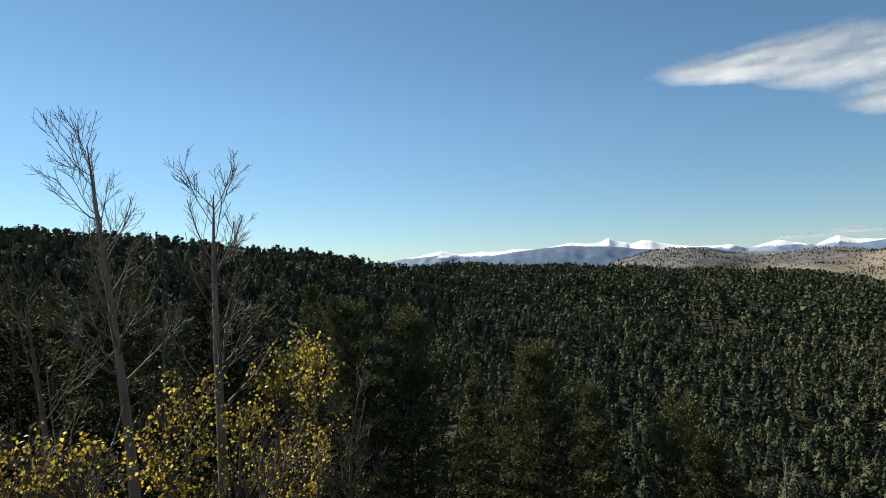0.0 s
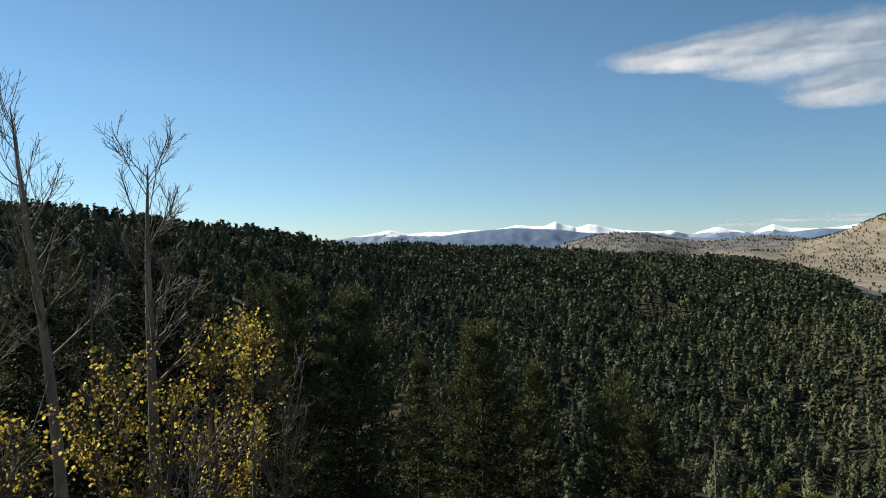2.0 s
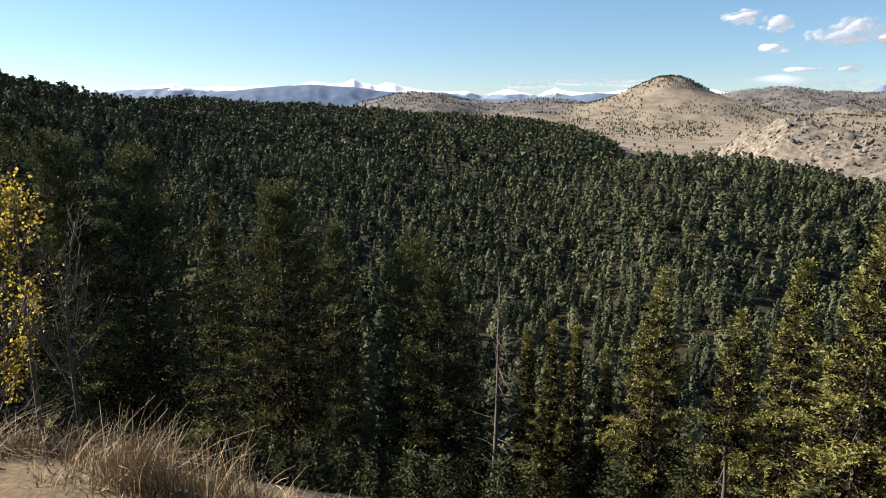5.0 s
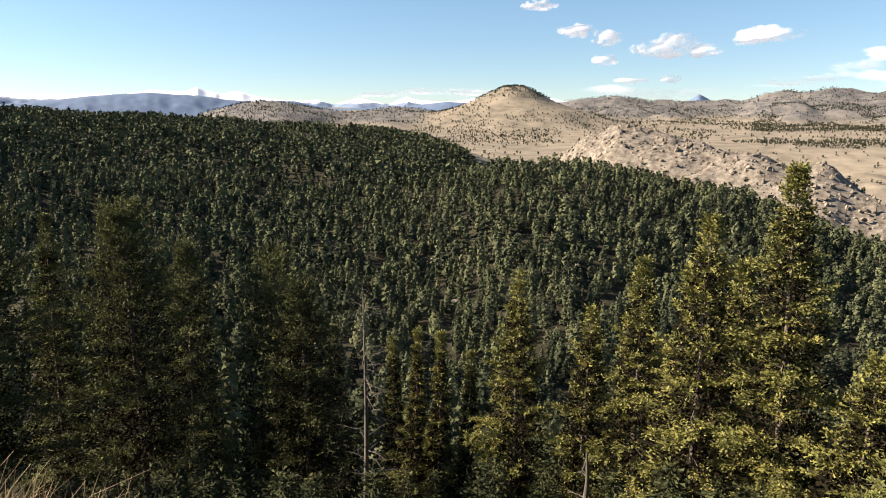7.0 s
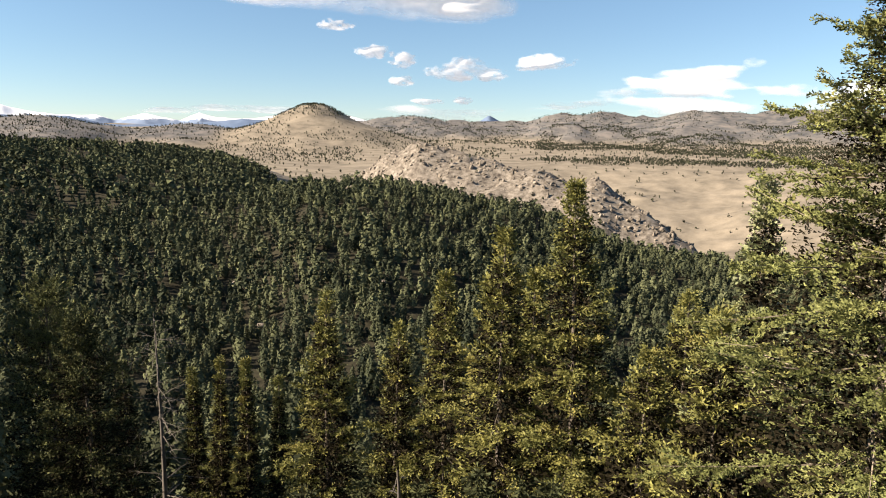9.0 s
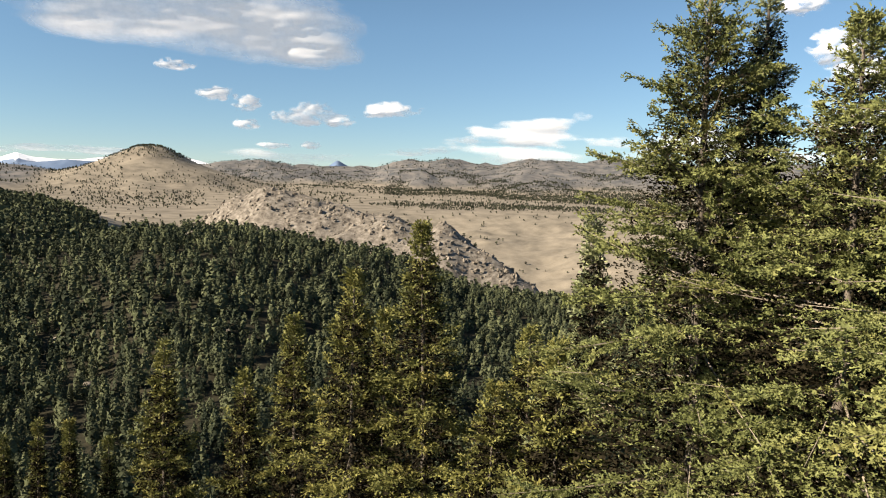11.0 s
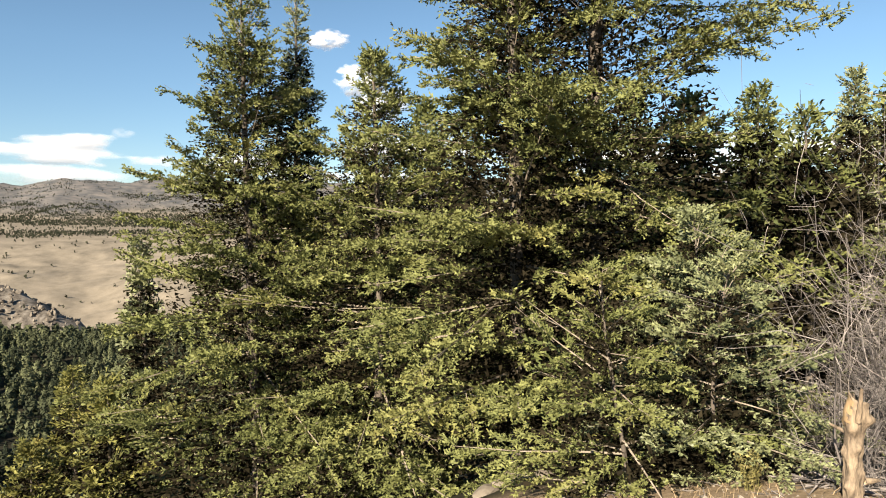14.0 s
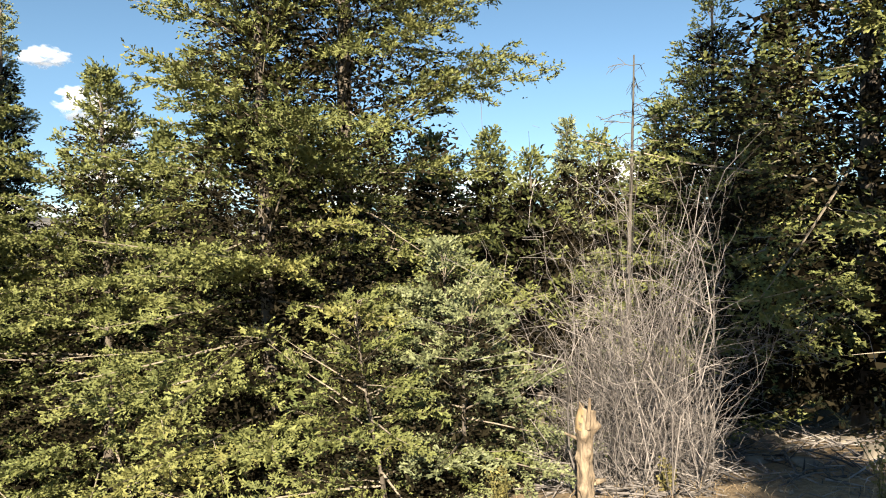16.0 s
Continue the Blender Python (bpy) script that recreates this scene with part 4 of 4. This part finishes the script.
# ---- brush, stump and ground cover beside the overlook ----
def brush_thicket():
    """A dense upright shrub of grey leafless stems, some of them arching over."""
    rng = np.random.default_rng(55)
    n = 360
    clump = rng.uniform(-138.2, -129.0, 30)
    az = clump[rng.integers(0, 30, n)] + rng.normal(0, 0.35, n)
    r = 6.6 + 1.0 * np.sin(az * 5.7) + rng.normal(0, 0.25, n)
    x, y = -np.sin(np.radians(az)) * r, np.cos(np.radians(az)) * r
    z = land(x, y)[0] - 0.05
    shape = np.interp(az, [-139, -137.5, -134, -131, -127.5], [0.6, 0.95, 1.0, 0.85, 0.5])
    h = shape * rng.uniform(0.8, 3.0, n)
    way = rng.normal(0, 0.2, (n, 2))
    arch = rng.random(n) < 0.3
    way[arch] *= 1.8
    s = np.linspace(0, 1, 7)
    px = x[:, None] + way[:, :1] * h[:, None] * s ** 1.6
    py = y[:, None] + way[:, 1:] * h[:, None] * s ** 1.6
    pz = z[:, None] + h[:, None] * (s - np.where(arch, 0.42, 0.06)[:, None] * s ** 3)
    P = np.stack([px, py, pz], -1)
    P[:, 1:] += np.cumsum(rng.normal(0, 0.085, P[:, 1:].shape), 1)
    R = (0.0022 + 0.0085 * rng.random(n) ** 3)[:, None] * (1 - 0.7 * s)
    b, rb = offshoots(P, R, 7, 0.55, 55, rng, 0.0, 0.05, 0.98, 0.5)
    b[:, 1:] += np.cumsum(rng.normal(0, 0.04, b[:, 1:].shape), 1)
    c, rc = offshoots(b, rb, 1, 0.22, 55, rng, 0.0)
    cx, cy = at(-134, 6.6)
    cz = ground_z(cx, cy)
    bush = thing("brush_shrub", cx, cy, cz, "dense thicket of grey leafless upright twigs", "shrub")
    off = np.array([cx, cy, cz])
    v, f = tubes(P - off, R, 4)
    tagged(part("stem_mass", mesh_of("stem_mass", v, f, M_BUSH, True), bush), kind="stuff")
    v, f = joined([tubes(b[:, ::2] - off, np.maximum(rb[:, ::2], 0.0018), 3), tubes(c[:, ::2] - off, np.maximum(rc[:, ::2], 0.0013), 3)])
    tagged(part("twig_tangle", mesh_of("twig_tangle", v, f, M_BUSH), bush), kind="stuff")


brush_thicket()


def stump():
    rng = np.random.default_rng(61)
    az, r = -129.4, 4.8
    x, y = at(az, r)
    z = ground_z(x, y)
    H = EYE + r * math.tan(radians(-13.6)) - z
    root = thing("tree_stump", x, y, z - 0.05, "short weathered stump with broken peeled top", "stump")
    sides, rings = 28, 44
    a = np.arange(sides) * 2 * np.pi / sides
    s = np.linspace(0, 1, rings)
    A, S = np.meshgrid(a, s)
    knots = sum(k * np.exp(-((S - h) / 0.05) ** 2 - ((np.mod(A - q + np.pi, 2 * np.pi) - np.pi) / 0.55) ** 2) for h, q, k in ((0.25, 2.2, 0.03), (0.34, 3.9, 0.025), (0.52, 1.2, 0.028), (0.58, 3.0, 0.03), (0.74, 2.4, 0.022), (0.83, 4.2, 0.034), (0.42, 5.2, 0.02)))
    wrap = np.cos(A) * 1.2 + np.sin(A) * 2.3
    rad = 0.043 + 0.014 * S + 0.035 * np.exp(-S * 9) + 0.008 * np.sin(A * 3 + 2 * S) + 0.024 * fbm(wrap, S * 11, 4, 3) + 0.014 * np.exp(-((S - 0.82) / 0.09) ** 2) + knots
    jag = 0.03 * fbm(np.cos(a) * 1.5, np.sin(a) * 1.5, 2, 8) + 0.035 * np.cos(a - 1.0)
    zz = S * (H + 0.05) + (S ** 6) * jag[None, :]
    P = np.stack([rad * np.cos(A) + 0.03 * np.sin(S * 3.0), rad * np.sin(A), zz], -1).reshape(-1, 3)
    top = np.array([[0.03, 0, H - 0.03]])
    i = np.arange(rings - 1)[:, None] * sides
    j = np.arange(sides)[None, :]
    k = (j + 1) % sides
    f = np.stack([i + j, i + k, i + sides + k, i + sides + j], -1).reshape(-1, 4)
    last = (rings - 1) * sides
    cap = np.stack([np.full(sides // 2, rings * sides), last + np.arange(0, sides, 2), last + np.arange(1, sides, 2), last + np.arange(2, sides + 1, 2) % sides], -1)
    cap[-1, 3] = last
    part("trunk", mesh_of("trunk", np.concatenate([P, top]), np.concatenate([f, cap]), M_STUMP, True), root)
    # a strip of bark torn off below the top bares the wood
    rows, cols = np.arange(32, 43), np.arange(1, 11)
    strip = np.stack([np.stack([(rad[i, c] + 0.004) * np.cos(a[c]) + 0.03 * np.sin(s[i] * 3.0), (rad[i, c] + 0.004) * np.sin(a[c]), zz[i, c]], -1) for i in rows for c in cols])
    i, j = np.arange(len(rows) - 1)[:, None] * 10, np.arange(9)[None, :]
    bared = np.stack([i + j, i + j + 1, i + j + 11, i + j + 10], -1)
    ragged = np.array([[abs(y - 4.5 + 1.5 * math.sin(x * 2.1)) < 2.2 + 0.25 * x for y in range(9)] for x in range(len(rows) - 1)])
    part("bared_wood", mesh_of("bared_wood", strip, bared[ragged], M_PEELED, True), root, "orange-tan wood where bark is torn off")
    s = np.linspace(0, 1, 5)
    for name, h, ang, length, rr, up in (("splinter", H - 0.08, 2.6, 0.20, 0.02, 2.6), ("branch_stub", H * 0.72, 0.2, 0.10, 0.016, 0.15), ("branch_stub", H * 0.42, -0.6, 0.09, 0.02, 0.1), ("branch_stub", H * 0.3, -1.8, 0.05, 0.024, 0.1)):
        d = np.array([math.cos(ang), math.sin(ang), up])
        d /= np.linalg.norm(d)
        p = np.array([0.055 * math.cos(ang), 0.055 * math.sin(ang), h]) + d * (s * (length + 0.03))[:, None]
        v, f = tubes(p[None], (rr * (1 - 0.55 * s))[None], 6)
        part(name, mesh_of(name, v, f, M_STUMP, True), root)


stump()


def blades(az, r, h, lean, rng, width=0.006):
    """Bent grass blades standing at the given places."""
    n = len(az)
    x, y = -np.sin(np.radians(az)) * r, np.cos(np.radians(az)) * r
    z = land(x, y)[0] - 0.02
    way = rng.normal(0, 1, (n, 2)) * lean
    s = np.array([0, 0.35, 0.7, 1.0])
    c = np.stack([x[:, None] + way[:, :1] * h[:, None] * s ** 1.8, y[:, None] + way[:, 1:] * h[:, None] * s ** 1.8,
                  z[:, None] + h[:, None] * (s - 0.25 * np.minimum(np.hypot(*way.T), 1.2)[:, None] * s ** 3)], -1)
    a = rng.random(n) * 6.283
    w = np.stack([np.cos(a), np.sin(a), np.zeros(n)], -1)[:, None, :] * (width * rng.uniform(0.6, 1.4, n))[:, None, None] * (1 - 0.8 * s)[None, :, None]
    v = np.stack([c - w, c + w], 2).reshape(-1, 3)
    base = (np.arange(n) * 8)[:, None]
    i = (np.arange(3) * 2)[None, :]
    return v, np.stack([base + i, base + i + 1, base + i + 3, base + i + 2], -1).reshape(-1, 4)


def dry_grass():
    rng = np.random.default_rng(77)
    edge_az, edge_r = [-75, -60, -18, 5, 16, 60], [3.0, 2.7, 2.6, 3.6, 4.3, 6]
    pieces = []
    for count, az0, az1, h0, h1, d0, d1, lean in ((46, 2, 33, 0.06, 0.30, -0.3, 1.2, 0.7), (16, -3, 6, 0.18, 0.40, -0.1, 0.4, 0.35), (14, -26, 0, 0.04, 0.16, 0.0, 0.5, 0.6), (8, -75, -26, 0.04, 0.12, 0.0, 0.5, 0.7)):
        ca = rng.uniform(az0, az1, count)
        cr = np.interp(ca, edge_az, edge_r) + rng.uniform(d0, d1, count)
        ch = rng.uniform(h0, h1, count)
        k = 60
        az = np.repeat(ca, k) + rng.normal(0, 1.1, count * k)
        r = np.repeat(cr, k) + rng.normal(0, 0.07, count * k)
        pieces.append(blades(az, r, np.repeat(ch, k) * rng.uniform(0.5, 1.35, count * k), lean, rng, 0.0030))
    az = rng.uniform(-152, -112, 700)
    r = np.interp(az, [-152, -128, -112], [5.2, 5.2, 4.2]) + rng.normal(0.1, 0.35, 700)
    pieces.append(blades(az, r, rng.uniform(0.03, 0.15, 700), 0.8, rng, 0.0028))
    v, f = joined(pieces)
    tagged(new("dry_grass", mesh_of("dry_grass", v, f, M_GRASS)), "dry straw-coloured grass tufts along the slope edge", "grass", kind="stuff")


dry_grass()


def litter():
    """Gravel and broken twigs strewn over the sandy ground."""
    rng = np.random.default_rng(79)
    n = 2600
    az = np.concatenate([rng.uniform(-158, -108, 1500), rng.uniform(-80, 40, n - 1500)])
    r = np.concatenate([rng.uniform(3.6, 6.2, 1500), rng.uniform(2.3, 4.8, n - 1500)])
    x, y = -np.sin(np.radians(az)) * r, np.cos(np.radians(az)) * r
    z = land(x, y)[0]
    bv = np.array([[1, 0, 0], [-0.5, 0.87, 0], [-0.5, -0.87, 0], [0.1, 0, 0.8], [0, 0.1, -0.6]])
    bf = np.array([[0, 1, 3], [1, 2, 3], [2, 0, 3], [1, 0, 4], [2, 1, 4], [0, 2, 4]])
    size = rng.uniform(0.004, 0.016, n) * np.where(rng.random(n) < 0.06, 2.4, 1)
    V = bv[None] * (1 + rng.normal(0, 0.25, (n, 5, 1))) * size[:, None, None] * np.array([1, 1, 0.7])
    V += np.stack([x, y, z + size * 0.2], -1)[:, None, :]
    F = (bf[None] + (np.arange(n) * 5)[:, None, None]).reshape(-1, 3)
    tagged(new("gravel", mesh_of("gravel", V.reshape(-1, 3), F, M_STONE)), "loose pale gravel strewn over sandy soil", "gravel", kind="stuff")
    m = 420
    k = rng.integers(0, n, m)
    a = rng.random(m) * 6.283
    half = rng.uniform(0.03, 0.16, m)
    d = np.stack([np.cos(a), np.sin(a), rng.normal(0, 0.1, m)], -1) * half[:, None]
    c = np.stack([x[k], y[k], z[k] + 0.012], -1)
    P = np.stack([c - d, c + rng.normal(0, 0.008, (m, 3)), c + d], 1)
    v, f = tubes(P, np.broadcast_to(np.array([0.004, 0.0035, 0.002]), (m, 3)), 3)
    tagged(new("twig_litter", mesh_of("twig_litter", v, f, M_BUSH)), "broken grey twigs littering the sandy ground", "twigs", kind="stuff")


litter()


def weed(name, label, az, r, count, h, seed, mat, leafy=0, arch=0.35, width=0.006):
    """A tuft of thin stalks, with narrow leaves where it has any."""
    rng = np.random.default_rng(seed)
    x, y = at(az, r)
    z = ground_z(x, y) - 0.02
    root = thing(name, x, y, z, label, "weed")
    s = np.linspace(0, 1, 6)
    way = rng.normal(0, arch, (count, 2))
    hh = h * rng.uniform(0.6, 1.15, count)
    P = np.stack([way[:, :1] * hh[:, None] * s ** 2 + rng.normal(0, 0.03, (count, 1)), way[:, 1:] * hh[:, None] * s ** 2 + rng.normal(0, 0.03, (count, 1)),
                  hh[:, None] * (s - 0.3 * np.hypot(*way.T)[:, None] * s ** 3)], -1)
    v, f = tubes(P, np.broadcast_to(width * (1 - 0.7 * s), (count, 6)), 3)
    tagged(part("stalk", mesh_of("stalk", v, f, mat), root), kind="stuff")
    if leafy:
        pos = P[rng.integers(0, count, leafy), rng.integers(1, 6, leafy)] + rng.normal(0, 0.015, (leafy, 3))
        tagged(part("foliage", leaf_mesh("foliage", pos, 0.024, rng, M_WEED), root), kind="stuff")


M_WEED = foliage("yellow_green_weed", (0.160, 0.152, 0.056), (0.256, 0.224, 0.088), (0.288, 0.232, 0.096), 0.3)
for i, (az, r, n, h) in enumerate([(-18.5, 3.2, 8, 0.22), (-24, 3.1, 6, 0.18), (-12, 3.4, 6, 0.20), (-6, 3.6, 6, 0.24), (-33, 3.0, 5, 0.20), (-61.5, 2.95, 7, 0.18), (3.5, 4.0, 12, 0.32), (-58, 3.0, 4, 0.14)]):
    weed("dry_weed", "dry arching straw-coloured stalks at the slope edge", az, r, n, h, 500 + i, M_GRASS, 0, 0.55, 0.0042)
for i, (az, r, n, h) in enumerate([(-150, 4.9, 16, 0.75), (-153, 4.6, 14, 0.8), (-152, 5.2, 8, 0.5), (-122.5, 5.2, 10, 0.35), (-135.5, 5.5, 8, 0.25)]):
    weed("green_weed", "yellow-green leafy weed on the sandy ground", az, r, n, h, 520 + i, M_WEED, 420, 0.22, 0.003)


def boulder(az, r, size, seed, label, name="boulder", squash=0.6, sink=0.25, mat=None):
    rng = np.random.default_rng(seed)
    bm = bmesh.new()
    bmesh.ops.create_icosphere(bm, subdivisions=3, radius=1)
    cuts = unit(rng.normal(size=(9, 3)))
    reach = rng.uniform(0.62, 0.95, 9)
    for v in bm.verts:
        p = np.array(v.co)
        for c, d in zip(cuts, reach):
            over = p @ c - d
            if over > 0:
                p = p - c * over * 0.9
        p = p * (1 + 0.05 * noise.noise(Vector(p * 3)))
        v.co = Vector((p[0] * size, p[1] * size * 0.8, p[2] * size * squash))
    me = bpy.data.meshes.new(name)
    bm.to_mesh(me)
    bm.free()
    me.materials.append(mat or M_STONE)
    x, y = at(az, r)
    ob = new(name, me)
    ob.matrix_world = pose(x, y, ground_z(x, y) + size * squash * (0.6 - sink), rng.uniform(-12, 12), rng.uniform(-12, 12), rng.uniform(0, 360))
    return tagged(ob, label, "boulder")


def ground_under(az, el):
    """Where the line of sight at that angle meets the ground."""
    r = np.arange(60, 1300, 2.0)
    x, y = -np.sin(radians(az)) * r, np.cos(radians(az)) * r
    hit = np.nonzero(land(x, y)[0] > EYE + r * math.tan(radians(el)))[0]
    return float(r[hit[0]]) if len(hit) else 700.0


for i, (az, el, size) in enumerate([(-32.3, -12.0, 9), (-33.2, -12.1, 6), (-34.1, -15.3, 4.5), (-44.2, -12.0, 5), (-43.7, -12.4, 4), (-14.9, -4.5, 6), (-36.8, -3.9, 9), (-39.0, -4.2, 8), (-41.5, -4.2, 9), (-25.5, -2.0, 9), (-28, -2.2, 8), (-34.5, -14.0, 3), (-49, -9, 6)]):
    boulder(az, ground_under(az, el), size * 0.62, 600 + i, "pale granite outcrop showing between forest trees", "rock_outcrop", 0.5, 0.2)
for i, (az, r, size) in enumerate([(-101.8, 7.6, 0.2), (-106.5, 7.9, 0.17), (-103, 8.2, 0.16), (-143.5, 8.4, 0.18), (-146, 9.3, 0.2), (-148.5, 8.0, 0.14), (-141.5, 9.6, 0.16), (-144.8, 7.8, 0.1), (-147, 8.6, 0.12), (-69, 4.6, 0.35), (-72.5, 4.9, 0.28), (-150, 7.0, 0.2), (-97, 6.8, 0.15), (-140.4, 7.4, 0.16), (-142.3, 6.9, 0.13), (-145.5, 6.6, 0.15), (-139.6, 8.6, 0.2), (-143.0, 9.2, 0.24)]):
    boulder(az, r, size, 640 + i, "pale granite boulder lying under the firs", squash=0.35)


def crag_rocks():
    """Broken granite blocks that crown the bare ridge across the valley."""
    rng = np.random.default_rng(88)
    n = 1700
    az = rng.uniform(-73, -40, n)
    r = crag_range(az) - 35 + rng.normal(0, 55, n)
    x, y = -np.sin(np.radians(az)) * r, np.cos(np.radians(az)) * r
    z, rock, dry, hills = land(x, y)
    keep = rock > 0.75
    x, y, z = x[keep], y[keep], z[keep]
    n = len(x)
    bm = bmesh.new()
    bmesh.ops.create_icosphere(bm, subdivisions=1, radius=1)
    bv = np.array([v.co for v in bm.verts])
    bf = np.array([[v.index for v in f.verts] for f in bm.faces])
    bm.free()
    size = rng.uniform(1.2, 3.4, n) * rng.uniform(0.5, 1.2, n)
    V = bv[None] * (1 + rng.normal(0, 0.22, (n, len(bv), 1))) * size[:, None, None] * np.stack([rng.uniform(0.7, 1.3, n), rng.uniform(0.7, 1.3, n), rng.uniform(0.6, 1.5, n)], -1)[:, None, :]
    V += np.stack([x, y, z - size * 0.35], -1)[:, None, :]
    F = (bf[None] + (np.arange(n) * len(bv))[:, None, None]).reshape(-1, 3)
    tagged(new("crag_rocks", mesh_of("crag_rocks", V.reshape(-1, 3), F, M_CRAG)), "broken pale granite blocks crowning the bare ridge", "rocks", kind="stuff")


crag_rocks()


def fallen_sticks():
    """Pale broken branches and bark lying between the brush and the shaded firs."""
    rng = np.random.default_rng(91)
    m = 900
    az = np.concatenate([rng.uniform(-152, -136, 500), rng.uniform(-139, -126, 400)])
    r = np.concatenate([rng.uniform(5.6, 10.5, 500), rng.uniform(5.2, 6.4, 400)])
    x, y = -np.sin(np.radians(az)) * r, np.cos(np.radians(az)) * r
    a, half = rng.random(m) * 6.283, rng.uniform(0.04, 0.3, m)
    d = np.stack([np.cos(a), np.sin(a), rng.normal(0.1, 0.25, m)], -1) * half[:, None]
    c = np.stack([x, y, land(x, y)[0] + 0.02 + 0.25 * np.abs(d[:, 2])], -1)
    P = np.stack([c - d, c + rng.normal(0, 0.02, (m, 3)), c + d], 1)
    R = rng.uniform(0.003, 0.012, m)[:, None] * np.array([[1.0, 0.85, 0.4]])
    v, f = tubes(P, R, 4)
    tagged(new("fallen_sticks", mesh_of("fallen_sticks", v, f, M_BUSH)), "pale broken sticks lying under the firs", "sticks", kind="stuff")


fallen_sticks()


# ---- clouds ----
def cloud(label, lobes, seed, thick=0.5, step=0.2, ragged=0.55, stretch=1.0, distance=4880.0, haze=0.0):
    """A bank of vapour: a lumpy lens with soft margins. lobes: azimuth, elevation, half width, half height in degrees."""
    L = np.array(lobes, float)
    a0, a1 = (L[:, 0] - L[:, 2] * 1.5).min(), (L[:, 0] + L[:, 2] * 1.5).max()
    e0, e1 = (L[:, 1] - L[:, 3] * 1.7).min(), (L[:, 1] + L[:, 3] * 1.7).max()
    az, el = np.arange(a0, a1 + step, step), np.arange(e0, e1 + step / 2, step / 2)
    A, E = np.meshgrid(az, el)
    base = np.full(A.shape, -9.0)
    for la, le, w, h in L:
        # flat below, billowing above
        hh = np.where(E < le, h * 0.75, h)
        base = smooth_max(base, 1 - ((A - la) / w) ** 2 - ((E - le) / hh) ** 2, 0.18)
    grain = float(np.clip(L[:, 2].max() * 0.3, 0.45, 2.2))
    n1 = fbm(A / (grain * stretch) + seed * 3.1, E / (0.6 * grain), 5, seed)
    d = np.clip(base, -1.5, 0.75) + ragged * 2.2 * n1 - haze
    bulge = np.clip(base + 0.4, 0, 1.4) * (1 + 0.35 * fbm(A / (1.5 * stretch) + seed, E / 0.9, 3, seed + 3))
    depth = thick * radians(2 * L[:, 3].max()) * distance * bulge
    R = distance - depth
    ca, sa, ce, se = np.cos(np.radians(A)), np.sin(np.radians(A)), np.cos(np.radians(E)), np.sin(np.radians(E))
    V = np.stack([-sa * ce * R, ca * ce * R, EYE + se * R], -1).reshape(-1, 3)
    n, m = A.shape
    i, j = np.arange(n - 1)[:, None] * m, np.arange(m - 1)[None, :]
    F = np.stack([i + j, i + j + 1, i + m + j + 1, i + m + j], -1).reshape(-1, 4)
    keep = (d.ravel()[F] > -0.30).any(1)
    F = F[keep]
    used, inv = np.unique(F.ravel(), return_inverse=True)
    me = mesh_of("cloud", V[used], inv.reshape(F.shape), M_CLOUD, True, dens=d.ravel()[used])
    return tagged(new("cloud", me), label, "cloud")


cloud("large white lens-shaped cloud with a ragged base", [(-25, 14.9, 7.5, 1.5), (-32, 14.6, 8, 2.6), (-40, 13.2, 9, 4.0), (-47, 12.0, 7, 3.3), (-51, 10.6, 4, 1.9), (-36.5, 11.6, 6, 1.9)], 3, 0.09, 0.3, 0.24, 2.4, haze=-0.15)
for i, (lobes) in enumerate([
        [(-40.6, 8.9, 1.5, 0.55)], [(-43.7, 6.9, 1.75, 0.62)], [(-46.0, 6.2, 1.1, 0.8)], [(-45.9, 4.7, 1.0, 0.5)],
        [(-50.2, 5.3, 2.3, 0.8), (-51.4, 5.9, 1.5, 0.9), (-53.2, 5.2, 1.6, 0.55)], [(-57.5, 6.2, 2.4, 0.75), (-56.2, 6.0, 1.4, 0.5)],
        [(-89.0, 13.5, 1.9, 0.9)], [(-91.3, 10.3, 2.0, 1.5), (-93.0, 8.6, 2.4, 1.7)], [(-48.0, 3.1, 1.3, 0.35)], [(-51.0, 3.2, 0.8, 0.4)]]):
    cloud("small white fair-weather cloud with a flat base", lobes, 20 + i, 0.45, 0.12, 0.5)
cloud("long streaky white cloud bank low over the hills", [(-60, 3.4, 5, 0.8), (-66, 4.2, 6, 1.0), (-71, 5.2, 5, 1.2), (-77, 4.2, 7, 1.6)], 41, 0.1, 0.2, 1.15, 2.2, haze=0.55)
cloud("low white cloud bank lying along the horizon", [(-46, 2.0, 9, 0.9), (-57, 2.2, 9, 0.9), (-68, 2.6, 10, 1.2), (-82, 3.0, 10, 2.0), (-95, 4.0, 10, 3.4), (-108, 4.0, 11, 3.6), (-122, 3.6, 9, 3.0), (-134, 4.0, 8, 3.0)], 43, 0.08, 0.4, 0.6, 3.0, haze=0.5)
cloud("white cloud row resting behind the snow peaks", [(-27.5, 2.0, 3, 0.35), (-32.5, 2.3, 4, 0.4), (-36, 2.2, 3, 0.4)], 47, 0.15, 0.15, 0.4, 2.0, haze=0.35)
